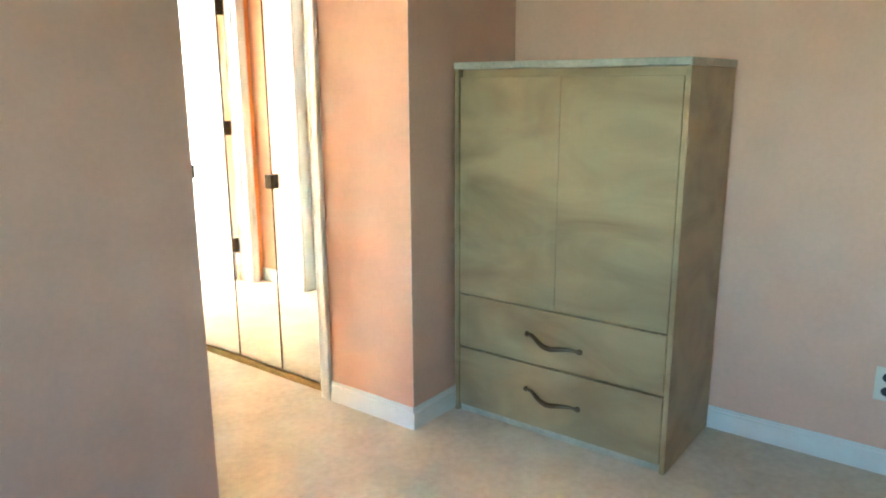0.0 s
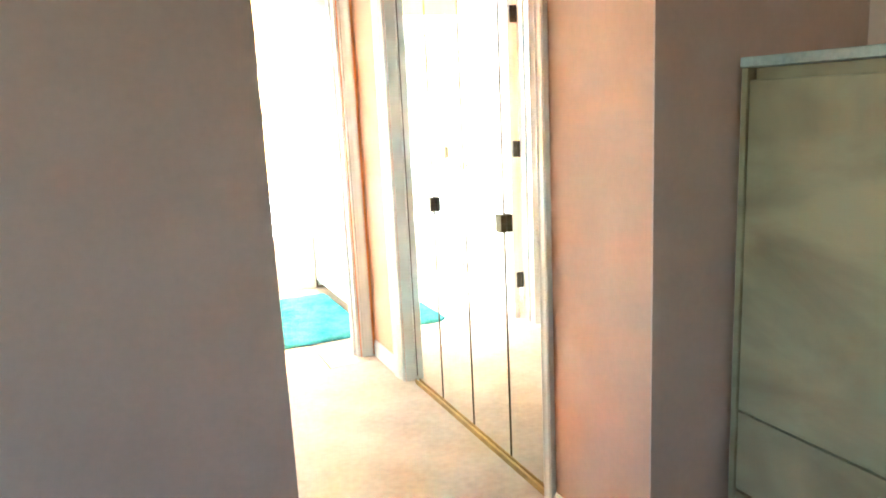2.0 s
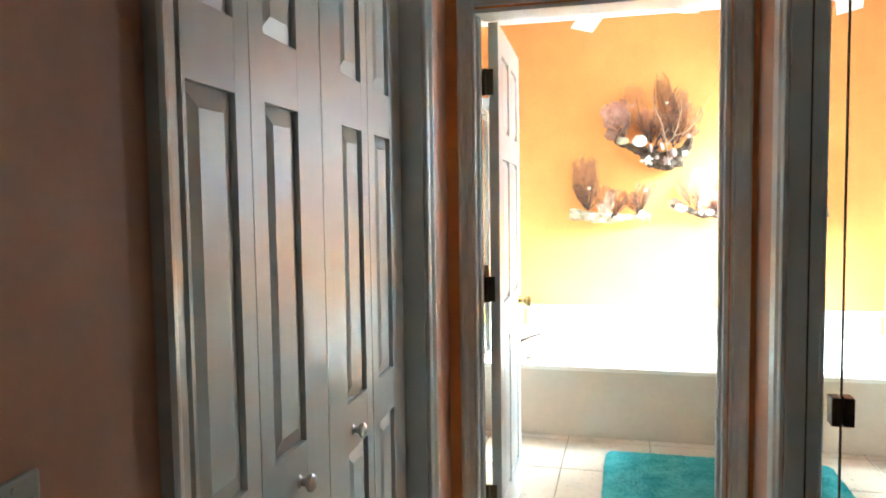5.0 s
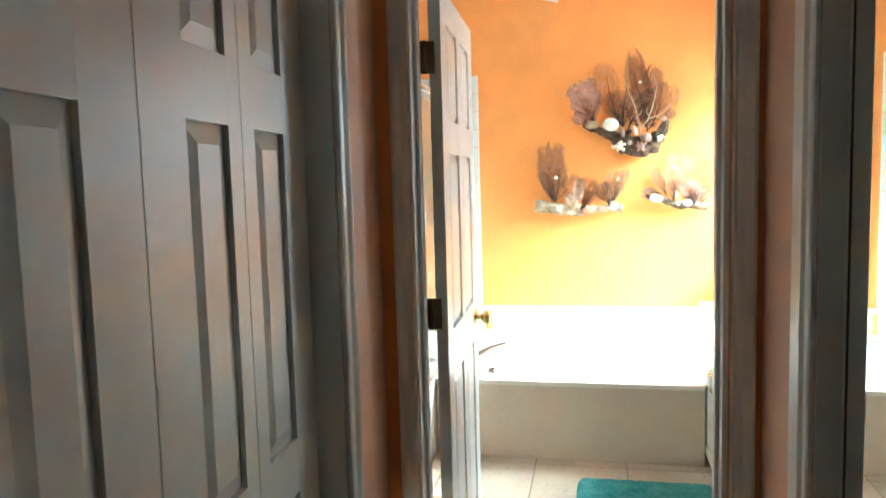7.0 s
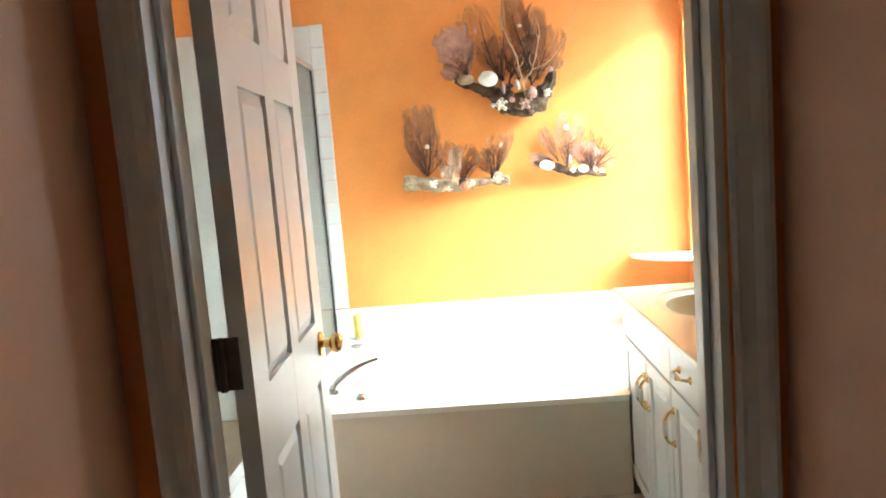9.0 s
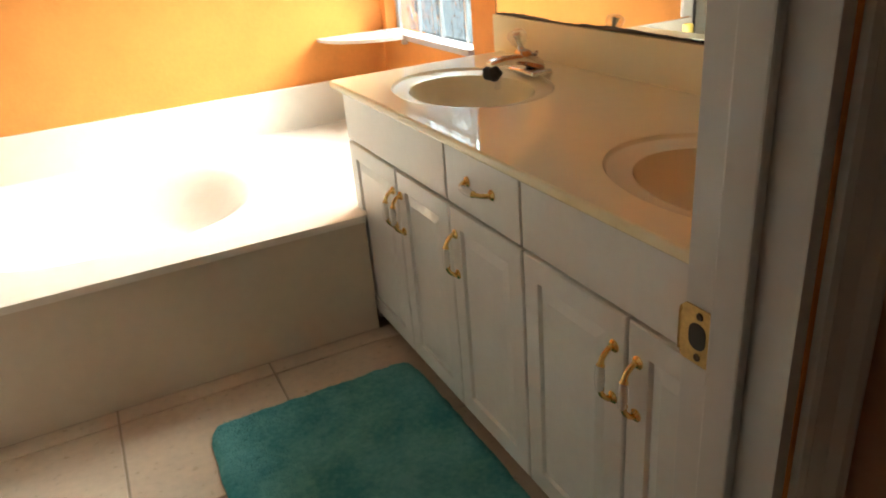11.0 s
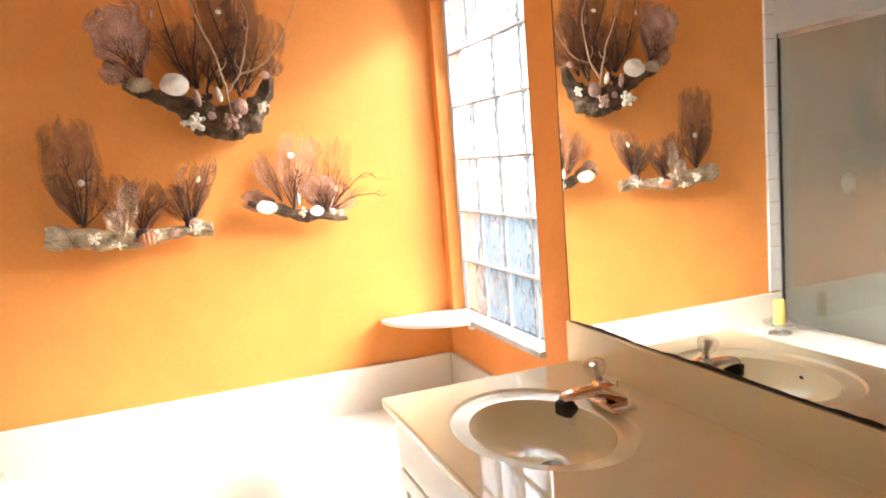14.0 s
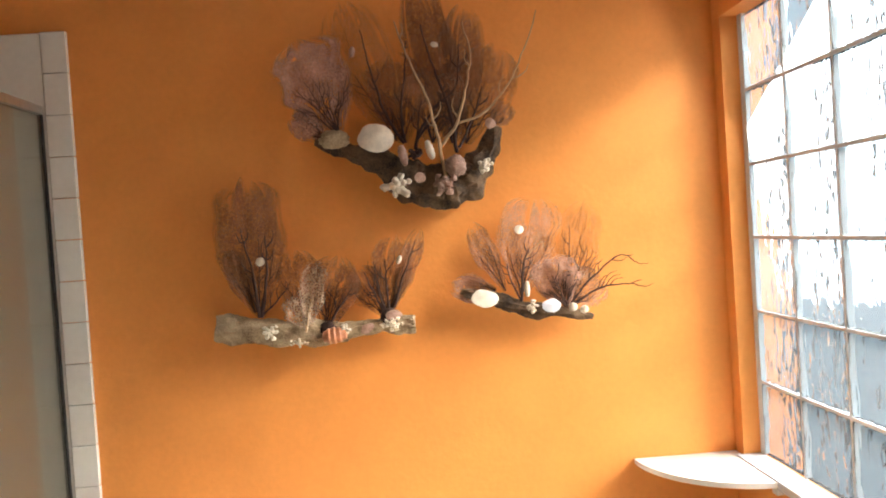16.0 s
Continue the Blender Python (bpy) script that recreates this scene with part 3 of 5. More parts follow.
def swan_pull(parent, m, w=0.21):
    """A curled bail pull: leaf-shaped ends and a swept middle, along x, standing out towards -y."""
    pts = curve_pts([(-w / 2, -0.004, 0.012), (-w * 0.36, -0.016, 0.016), (-w * 0.17, -0.024, -0.008), (0, -0.026, -0.016), (w * 0.17, -0.024, -0.010), (w * 0.36, -0.016, -0.006), (w / 2, -0.004, -0.012)], 5)
    k = len(pts)
    rad = [0.004 + 0.0055 * math.sin(math.pi * i / (k - 1)) + 0.004 * (1 if i < 2 or i > k - 3 else 0) for i in range(k)]
    p = part("pull", tube(pts, rad, 8), BRONZE, parent, "curled dark bronze pull", True)
    p.matrix_local = m
    for s, z in ((-1, 0.012), (1, -0.012)):
        part("pull_rose", lathe(((0, 0.006), (0.009, 0.005), (0.011, 0)), pose(s * w / 2, 0, z, 90, 0, 0), 12), BRONZE, p, "", True)


for z0, z1, hz in ((0.030, 0.268, 0.158), (0.276, 0.484, 0.372)):
    d = part("drawer", boxes((AX, AX + 0.02, AY0 + 0.021, AY1 - 0.021, z0, z1), bevel=0.003), ARMOIRE, arm)
    swan_pull(d, pose(AX, mid, hz, 0, 0, -90))

# ---- glass block window ----
win = tagged(new("window_1"), "glass block window in a deep reveal, wavy translucent blocks", "", "", "structure")
GX, GP = 1.185, 0.205
ys = [2.669 - GP * i for i in range(4)] + [WY0]
zs = [WZ0, 0.962, 1.161, 1.368, 1.572, 1.778, WZ1 - 0.003]
mb = bmesh.new()
for y in (2.669, 2.464, 2.259, 2.054):
    bm_box(mb, GX, GX + 0.03, y - 0.004, y + 0.004, WZ0, WZ1)
bm_box(mb, GX, GX + 0.03, 2.672, WY1, WZ0, WZ1)
for z in zs[1:-1]:
    bm_box(mb, GX + 0.0005, GX + 0.0295, WY0, 2.669, z - 0.004, z + 0.004)
part("mortar", mb, MORTAR, win, "white mortar joints")
for i in range(4):
    for j in range(6):
        bm = boxes((GX - 0.003, GX + 0.034, ys[i + 1] + 0.004, ys[i] - 0.004, zs[j] + 0.004, zs[j + 1] - 0.004), bevel=0.008, seg=2)
        g = part("glass_block", bm, BLOCK, win, "", True)
        g.visible_shadow = False
part("window_sill", boxes((RW - 0.022, GX + 0.002, WY0 - 0.004, WY1 + 0.002, WZ0 - 0.022, WZ0 + 0.001), bevel=0.003), SILL, win, "grey marble sill")

# corner shelf: a quarter-round slab against the far wall, level with the sill
bm = bmesh.new()
SX, SY, SR = RW - 0.002, FW - 0.002, 0.30
top, bot = [], []
arc = [(SX - SR * math.cos(a), SY - 0.275 * math.sin(a)) for a in [radians(90 * k / 16) for k in range(17)]]
for x, y in [(SX, SY)] + arc:
    top.append(bm.verts.new((x, y, 0.752)))
    bot.append(bm.verts.new((x, y, 0.738)))
bm.faces.new(top)
bm.faces.new(bot[::-1])
for k in range(len(top)):
    bm.faces.new((top[k], bot[k], bot[(k + 1) % len(top)], top[(k + 1) % len(top)]))
shelf = thing("corner_shelf", "white marble quarter-round corner shelf on the orange wall", "shelf")
part("slab", bm, PORCELAIN, shelf)
part("bracket", boxes((SX - 0.02, SX, 2.47, 2.495, 0.716, 0.7375), bevel=0.002), WHITE, shelf)

# ---- bathtub surround ----
TZ, TY = 0.395, 1.60
tub = thing("bathtub", "cream cultured marble bathtub with broad deck and apron", "bathtub")
# apron takes a darker, browner marble tone than the cream deck
part("apron", boxes((-0.735, 0.56, TY, TY + 0.03, 0.0, TZ - 0.022)), APRON, tub, "apron, darker and browner than the deck")


def basin(bm, cx, cy, ax, ay, x0, x1, y0, y1, z, levels, n=48, power=2.4):
    """A slab's top from x0..x1, y0..y1 with a sunken bowl; levels are (scale, depth) of its rings."""
    def ring(s, zz):
        out = []
        for k in range(n):
            a = 2 * math.pi * (k + 0.5) / n
            c, q = math.cos(a), math.sin(a)
            r = (abs(c) ** power + abs(q) ** power) ** (-1 / power)
            out.append(bm.verts.new((cx + ax * s * r * c, cy + ay * s * r * q, zz)))
        return out
    edge = []
    for k in range(n):
        a = 2 * math.pi * (k + 0.5) / n
        c, q = math.cos(a), math.sin(a)
        f = min(((x1 - cx) if c > 0 else (cx - x0)) / max(abs(c), 1e-6), ((y1 - cy) if q > 0 else (cy - y0)) / max(abs(q), 1e-6))
        edge.append(bm.verts.new((cx + f * c, cy + f * q, z)))
    rings = [edge] + [ring(s, z + d) for s, d in levels]
    for a, b in zip(rings, rings[1:]):
        for k in range(n):
            bm.faces.new((a[k], a[(k + 1) % n], b[(k + 1) % n], b[k]))
    bm.faces.new(rings[-1])
    for k in range(n):
        a, b = edge[k], edge[(k + 1) % n]
        if abs(a.co.x - b.co.x) > 1e-5 and abs(a.co.y - b.co.y) > 1e-5:
            cxn = x0 if min(a.co.x, b.co.x) - x0 < 1e-5 else x1
            cyn = y0 if min(a.co.y, b.co.y) - y0 < 1e-5 else y1
            v = bm.verts.new((cxn, cyn, z))
            bm.faces.new((a, v, b))
    return bm


bm = basin(bmesh.new(), -0.12, 2.17, 0.45, 0.40, -0.735, 0.80, TY - 0.012, FW - 0.022, TZ,
           [(1.04, 0.0), (1.02, -0.001), (1.0, -0.004), (0.95, -0.016), (0.86, -0.05), (0.74, -0.10), (0.60, -0.15), (0.44, -0.18), (0.2, -0.19)])
bm_box(bm, -0.735, 0.56, TY - 0.014, TY - 0.010, TZ - 0.022, TZ - 0.0005)
part("deck", bm, TUBMARBLE, tub, "cream deck with an oval tub sunk in it", True)
part("deck_end", boxes((0.8005, RW, 1.69, FW - 0.022, TZ - 0.02, TZ)), TUBMARBLE, tub)
part("back_ledge", boxes((-0.733, RW - 0.021, FW - 0.022, FW - 0.001, TZ - 0.01, 0.572), bevel=0.003), TUBMARBLE, tub, "cream splash ledge along the wall")
part("side_ledge", boxes((RW - 0.0205, RW - 0.001, 1.70, FW - 0.022, TZ - 0.01, 0.572), bevel=0.003), TUBMARBLE, tub)

# tub filler: curved spout and two acrylic handles
spout = thing("tub_faucet", "chrome curved tub spout with two clear handles", "faucet")
part("spout", tube(curve_pts([(-0.60, 1.85, TZ), (-0.588, 1.852, TZ + 0.03), (-0.54, 1.86, TZ + 0.07), (-0.475, 1.87, TZ + 0.103), (-0.41, 1.883, TZ + 0.122)], 5), [0.027 - 0.0009 * i for i in range(21)], 12), CHROME, spout, "", True)
part("spout_base", lathe(((0.034, 0), (0.032, 0.012), (0.024, 0.018), (0, 0.018)), pose(-0.60, 1.85, TZ), 20), CHROME, spout, "", True)
for x, y in ((-0.47, 1.745), (-0.66, 1.91)):
    hd = part("handle", lathe(((0.0, 0.075), (0.016, 0.072), (0.021, 0.06), (0.018, 0.045), (0.009, 0.04), (0.009, 0.02)), pose(x, y, TZ), 16), ACRYL, spout, "clear acrylic handle", True)
    part("handle_base", lathe(((0.026, 0), (0.024, 0.012), (0.012, 0.022), (0, 0.022)), pose(x, y, TZ), 20), CHROME, hd, "", True)

# candle on a glass stand
cd = thing("candle", "yellow pillar candle on a scalloped clear glass stand", "candle", pose(-0.600, 2.612, TZ))
part("wax", lathe(((0, 0.045), (0.027, 0.045), (0.028, 0.05), (0.028, 0.16), (0.024, 0.168), (0.018, 0.160), (0, 0.158)), Matrix(), 24), WAX, cd, "", True)
part("wick", tube([(0, 0, 0.157), (0.002, 0, 0.170)], 0.001, 6), DARK, cd)
part("dish", lathe(((0, 0.0), (0.055, 0.0), (0.05, 0.008), (0.018, 0.018), (0.022, 0.034), (0.066, 0.046), (0.080, 0.064), (0.076, 0.064), (0.055, 0.048), (0, 0.043)), Matrix(), 28), GLASS, cd, "clear glass candle stand", True)

# ---- vanity ----
VX, VY0, VY1, VT = 0.567, 0.122, 1.682, 0.757
van = thing("vanity_cabinet", "white double vanity cabinet with brass and porcelain pulls", "cabinet")
part("body", boxes((VX + 0.02, RW - 0.001, VY0, VY1 - 0.002, 0.045, VT - 0.16), (VX + 0.02, VX + 0.04, VY0, VY1 - 0.002, VT - 0.16, VT), (VX + 0.04, RW - 0.001, VY1 - 0.022, VY1 - 0.002, VT - 0.16, VT)), CABINET, van)
part("toe_end", boxes((VX + 0.022, VX + 0.0745, VY1 - 0.024, VY1 - 0.004, 0, 0.0445)), CABINET, van)
# toe kick in brown, darker than the white cabinet
part("toe_kick", boxes((VX + 0.075, VX + 0.09, VY0, VY1 - 0.01, 0, 0.045)), DRIFTPALE, van, "brown toe kick")


def pull(parent, m):
    """A bowed pull with brass ends and a white porcelain grip, along z, standing out towards -y."""
    c = curve_pts([(0, 0, 0.050), (0, -0.010, 0.049), (0, -0.023, 0.036), (0, -0.027, 0.022)], 5)
    rad = [0.009, 0.008, 0.0065] + [0.0048] * (len(c) - 6) + [0.0055, 0.0068, 0.0078]
    p = part("pull", tube(c, rad, 10), BRASS, parent, "brass pull with porcelain grip", True)
    p.matrix_local = m
    part("pull_end", tube([Vector((v.x, v.y, -v.z)) for v in c], rad, 10), BRASS, p, "", True)
    part("grip", lathe(((0, -0.0245), (0.0066, -0.024), (0.0072, -0.018), (0.0086, -0.006), (0.0086, 0.006), (0.0072, 0.018), (0.0066, 0.024), (0, 0.0245)), pose(0, -0.0285, 0), 14), PORCELAIN, p, "white porcelain grip", True)
    for z in (0.050, -0.050):
        part("rose", lathe(((0, 0.006), (0.007, 0.006), (0.0115, 0.002), (0.0115, 0.0)), pose(0, 0, z, 90, 0, 0), 14), BRASS, p, "", True)


def rim(w, h, b, y0, y1):
    """A rectangular frame with eased edges, its middle filled a little deeper."""
    bm = bmesh.new()
    e = 0.003
    rings = [[bm.verts.new((x, y, z)) for x, z in ((i, i), (w - i, i), (w - i, h - i), (i, h - i))] for i, y in ((0, y1), (0, y0 + e), (e, y0), (b - 0.004, y0), (b, y0 + 0.0075))]
    for p, q in zip(rings, rings[1:]):
        for k in range(4):
            bm.faces.new((p[k], p[(k + 1) % 4], q[(k + 1) % 4], q[k]))
    bm.faces.new(rings[0][::-1])
    bm.faces.new(rings[-1])
    return bm


def cabinet_door(y0, y1, z0, z1, pull_y):
    w, h = y1 - y0, z1 - z0
    d = part("door", rim(w, h, 0.052, 0.0, 0.02), CABINET, van)
    d.matrix_local = pose(VX, y1, z0, 0, 0, -90)
    p = part("panel", raised_panel(w - 0.108, h - 0.108, 0.008), CABINET, d)
    p.matrix_local = pose(0.054, 0.0073, 0.054)
    pull(d, pose(y1 - pull_y, 0, h - 0.115))


def cabinet_front(name, y0, y1, z0, z1):
    d = part(name, boxes((0, y1 - y0, 0, 0.02, 0, z1 - z0), bevel=0.004), CABINET, van)
    d.matrix_local = pose(VX, y1, z0, 0, 0, -90)
    return d


DZ0, DZ1 = 0.055, 0.604
for y0, y1, py in ((1.332, 1.675, 1.355), (1.034, 1.326, 1.305), (0.729, 1.028, 1.003), (0.429, 0.723, 0.455), (0.13, 0.423, 0.398)):
    cabinet_door(y0, y1, DZ0, DZ1, py)
cabinet_front("false_front", 1.034, 1.675, 0.612, 0.752)
dr = cabinet_front("drawer", 0.729, 1.028, 0.612, 0.752)
pull(dr, pose(0.15, 0, 0.072, 0, 90, 0))
cabinet_front("false_front", 0.13, 0.723, 0.612, 0.752)

# countertop with two moulded bowls
CX0, CZ = 0.545, 0.78
counter = thing("vanity_counter", "glossy cream cultured marble counter with two moulded sinks", "countertop")
LV = [(1.275, 0.0), (1.265, -0.002), (1.25, -0.0065), (1.235, -0.008), (1.05, -0.0085), (0.99, -0.012), (0.95, -0.030), (0.86, -0.066), (0.66, -0.095), (0.35, -0.105), (0.12, -0.108)]
for name, cy, y0, y1 in (("sink_top", 1.33, 0.88, VY1 + 0.018), ("sink_top", 0.43, 0.123, 0.88)):
    bm = basin(bmesh.new(), 0.80, cy, 0.15, 0.205, CX0, RW - 0.02, y0, y1, CZ, LV, 56, 2.0)
    o = part(name, bm, MARBLE, counter, "", True)
bm = boxes((CX0 - 0.004, CX0 + 0.02, 0.123, VY1 + 0.022, CZ - 0.022, CZ - 0.0005), (CX0 + 0.02, RW - 0.02, VY1 + 0.0, VY1 + 0.022, CZ - 0.022, CZ - 0.0005), bevel=0.006, seg=3)
part("front_edge", bm, MARBLE, counter, "rounded counter edge", True)
part("backsplash", boxes((RW - 0.02, RW - 0.001, 0.123, 1.742, CZ - 0.01, 0.888), bevel=0.003), MARBLE, counter)
for cy in (1.33, 0.43):
    dn = part("drain", lathe(((0.027, 0.0), (0.025, 0.004), (0.019, 0.002), (0, -0.001)), pose(0.825, cy, CZ - 0.1065), 20), BRONZE, counter, "tarnished drain", True)
    part("overflow", lathe(((0, 0.001), (0.006, 0.001), (0.007, 0)), pose(0.662, cy, CZ - 0.04, 0, 100, 0), 12), DARK, counter)


def loft(sec):
    """A tube of rounded rectangles: (x, z of the middle, half width in y, half height, lean of the section)."""
    bm = bmesh.new()
    rings = []
    for x, z, hw, hh, lean in sec:
        ring = []
        for k in range(16):
            a = 2 * math.pi * k / 16
            c, s = math.cos(a), math.sin(a)
            p = (abs(c) ** 4 + abs(s) ** 4) ** -0.25
            ring.append(bm.verts.new((x + math.sin(lean) * hh * p * s, hw * p * c, z + math.cos(lean) * hh * p * s)))
        rings.append(ring)
    for a, b in zip(rings, rings[1:]):
        for k in range(16):
            bm.faces.new((a[k], a[(k + 1) % 16], b[(k + 1) % 16], b[k]))
    bm.faces.new(rings[0][::-1])
    bm.faces.new(rings[-1])
    return bm


def basin_faucet(y, black):
    f = thing("basin_faucet", "tarnished chrome basin faucet with clear acrylic knob" + (" and black strainer" if black else ""), "faucet", pose(0.985, y, CZ), "basin faucets")
    part("base", boxes((-0.028, 0.036, -0.062, 0.062, 0, 0.016), bevel=0.006, seg=3), CHROME, f, "", True)
    part("body", loft([(0.032, 0.022, 0.030, 0.010, 0), (0.015, 0.030, 0.027, 0.018, 0.2), (-0.008, 0.044, 0.024, 0.022, 0.3), (-0.026, 0.054, 0.020, 0.017, 0.3), (-0.034, 0.057, 0.014, 0.010, 0.3)]), CHROME, f, "", True)
    part("spout", loft([(-0.012, 0.040, 0.021, 0.016, 0), (-0.045, 0.045, 0.019, 0.013, 0), (-0.085, 0.046, 0.017, 0.011, 0), (-0.112, 0.043, 0.015, 0.010, 0), (-0.122, 0.040, 0.011, 0.007, 0)]), CHROME, f, "", True)
    part("aerator", lathe(((0, 0.0), (0.010, 0.0), (0.010, 0.014), (0, 0.014)), pose(-0.104, 0, 0.024), 14), CHROME, f, "", True)
    m = pose(-0.020, 0, 0.060, 0, -16, 0)
    part("stem", lathe(((0.012, -0.004), (0.011, 0.010), (0.008, 0.014), (0, 0.014)), m, 16), CHROME, f, "", True)
    k = part("knob", lathe(((0.009, 0.010), (0.011, 0.018), (0.021, 0.026), (0.026, 0.042), (0.024, 0.052), (0.016, 0.058), (0, 0.059)), m, 10), ACRYL, f, "clear acrylic knob", True)
    part("knob_core", lathe(((0, 0.012), (0.006, 0.012), (0.007, 0.036), (0.011, 0.046), (0.011, 0.050), (0, 0.051)), m, 14), CHROME, k, "", True)
    part("lift_rod", tube([(0.024, 0, 0.026), (0.027, 0, 0.050)], 0.0028, 8), CHROME, f)
    part("lift_rod_tip", lathe(((0, 0.047), (0.0055, 0.049), (0.0055, 0.055), (0, 0.057)), pose(0.027, 0, 0), 10), CHROME, f, "", True)
    if black:
        bm = bmesh.new()
        bmesh.ops.create_icosphere(bm, subdivisions=3, radius=0.025, matrix=pose(-0.112, 0.0, 0.020) @ Matrix.Diagonal((1, 0.95, 0.85, 1)))
        for v in bm.verts:
            v.co += 0.009 * noise.noise_vector(v.co * 70)
        part("strainer", bm, DARK, f, "black rubber strainer", True)
        part("strainer_tag", boxes((-0.108, -0.088, -0.002, 0.001, -0.026, 0.006), bevel=0.001), GLASS, f, "clear plastic tag")
    return f


basin_faucet(1.338, True)
basin_faucet(0.43, False)

# wall mirror with a rotted lower edge
MZ0, MZ1, MYN, MYF = 0.892, 1.875, 0.16, 1.708
wm = thing("wall_mirror", "large frameless wall mirror with blackened lower edge", "mirror", pose(RW - 0.017, 1.70, 0, 0, 0, 0.4) @ pose(-RW, -1.70, 0))
part("glass", boxes((RW - 0.0065, RW - 0.001, MYN, MYF, MZ0, MZ1)), MIRROR, wm)
bm = bmesh.new()
k = 90
a = [bm.verts.new((RW - 0.0072, MYN + (MYF - MYN) * i / k, MZ0 - 0.001)) for i in range(k + 1)]
b = [bm.verts.new((RW - 0.0072, MYN + (MYF - MYN) * i / k, MZ0 + max(0.002, 0.006 + 0.006 * noise.noise(Vector((i * 0.35, 3, 0))) + 0.006 * noise.noise(Vector((i * 0.08, 7, 0)))))) for i in range(k + 1)]
for i in range(k):
    bm.faces.new((a[i], a[i + 1], b[i + 1], b[i]))
part("rotted_edge", bm, DESILVER, wm, "black desilvered strip")
part("edge_seam", boxes((RW - 0.0075, RW - 0.001, MYF, MYF + 0.0025, MZ0, MZ1)), DESILVER, wm)
part("top_channel", boxes((RW - 0.011, RW - 0.001, MYN, MYF - 0.06, MZ1 - 0.003, MZ1 + 0.008)), ALU, wm, "aluminium top channel")

# light bar over the mirror
lb = thing("vanity_light_bar", "chrome vanity light bar with unlit frosted globe bulbs", "wall lamp")
part("bar", boxes((RW - 0.03, RW - 0.001, 0.40, 1.60, 1.89, 1.965), bevel=0.006), CHROME, lb)
for i in range(6):
    y = 1.50 - 0.19 * i
    m = pose(RW - 0.028, y, 1.922, 0, -90, 0)
    s = part("socket", lathe(((0.021, 0), (0.021, 0.035), (0.017, 0.038), (0, 0.038)), m, 20), CHROME, lb, "", True)
    part("bulb", lathe([(0.014, 0.034)] + [(0.041 * math.sin(math.pi * q / 14), 0.082 - 0.041 * math.cos(math.pi * q / 14)) for q in range(2, 15)], m, 24), BULB, s, "frosted globe bulb", True)

# ---- rug ----
RX0, RX1, RY0, RY1 = -0.03, 0.565, 0.325, 1.365
rug = thing("bath_rug", "teal shaggy bath rug lying beside the vanity", "rug")
bm = bmesh.new()
rw, rh = (RX1 - RX0) / 2, (RY1 - RY0) / 2
rcx, rcy = (RX0 + RX1) / 2, (RY0 + RY1) / 2
grid = {}
for i in range(61):
    for j in range(101):
        u, v = i / 30 - 1, j / 50 - 1
        # a rounded rectangle
        x, y = u * rw, v * rh
        r = 0.09
        ex, ey = max(abs(x) - (rw - r), 0), max(abs(y) - (rh - r), 0)
        q = math.hypot(ex, ey)
        if q > r:
            x -= math.copysign(ex - ex * r / q, x)
            y -= math.copysign(ey - ey * r / q, y)
        edge = min(1.0, min(rw - abs(u * rw), rh - abs(v * rh)) / 0.02)
        z = 0.004 + 0.016 * math.sqrt(max(edge, 0)) + (0.0035 * noise.noise(Vector((x * 70, y * 70, 1))) + 0.0025 * noise.noise(Vector((x * 16, y * 16, 5)))) * (edge > 0.2)
        wob = 0.004 * noise.noise(Vector((x * 25, y * 25, 9)))
        grid[i, j] = bm.verts.new((rcx + x + wob, rcy + y + wob, z))
for i in range(60):
    for j in range(100):
        bm.faces.new((grid[i, j], grid[i + 1, j], grid[i + 1, j + 1], grid[i, j + 1]))
part("backing", boxes((RX0 + 0.06, RX1 - 0.06, RY0 + 0.06, RY1 - 0.06, 0.0005, 0.008)), RUG, rug)
part("surface", bm, RUG, rug, "", True)
bm = bmesh.new()
rnd = random.Random(4)
for _ in range(16000):
    x, y = rnd.uniform(RX0 + 0.016, RX1 - 0.016), rnd.uniform(RY0 + 0.016, RY1 - 0.016)
    ex, ey = max(abs(x - rcx) - (rw - 0.09), 0), max(abs(y - rcy) - (rh - 0.09), 0)
    if math.hypot(ex, ey) > 0.080:
        continue
    a = rnd.uniform(0, 6.28)
    dx, dy = 0.0022 * math.cos(a), 0.0022 * math.sin(a)
    lx, ly, h = rnd.gauss(0, 0.004), rnd.gauss(0, 0.004), rnd.uniform(0.022, 0.028)
    bm.faces.new((bm.verts.new((x - dx, y - dy, 0.012)), bm.verts.new((x + dx, y + dy, 0.012)), bm.verts.new((x + lx, y + ly, h))))
tagged(part("shag", bm, RUG, rug), kind="stuff")

# ---- shower beside the tub ----
SGX = -0.745
sh = tagged(new("wall_shower"), "white tiled shower surround", "", "", "structure")
part("tile_field", boxes((-1.679, -0.735, FW - 0.014, FW - 0.001, 0.0, 2.05), (-1.679, -1.666, 0.95, FW - 0.014, 0.0, 2.05)), SHOWERTILE, sh)
for i in range(13):
    part("trim_tile", boxes((-0.733, -0.666, FW - 0.016, FW - 0.001, 0.578 + 0.1135 * i + 0.001, 0.578 + 0.1135 * (i + 1) - 0.001), bevel=0.002), SHOWERTILE, sh)
part("knee_wall", boxes((SGX - 0.04, SGX + 0.004, 0.95, FW - 0.015, 0, TZ - 0.003)), SHOWERTILE, sh)
enc = thing("shower_enclosure", "glass shower enclosure with aluminium frame above the tub deck", "shower")
part("glass_panel", boxes((SGX - 0.003, SGX + 0.003, 1.93, FW - 0.03, TZ + 0.015, 1.825)), SHOWERGLASS, enc, "large clear glass panel")
part("glass_door", boxes((SGX - 0.003, SGX + 0.003, 1.33, 1.875, TZ + 0.015, 1.79)), SHOWERGLASS, enc, "glass shower door")
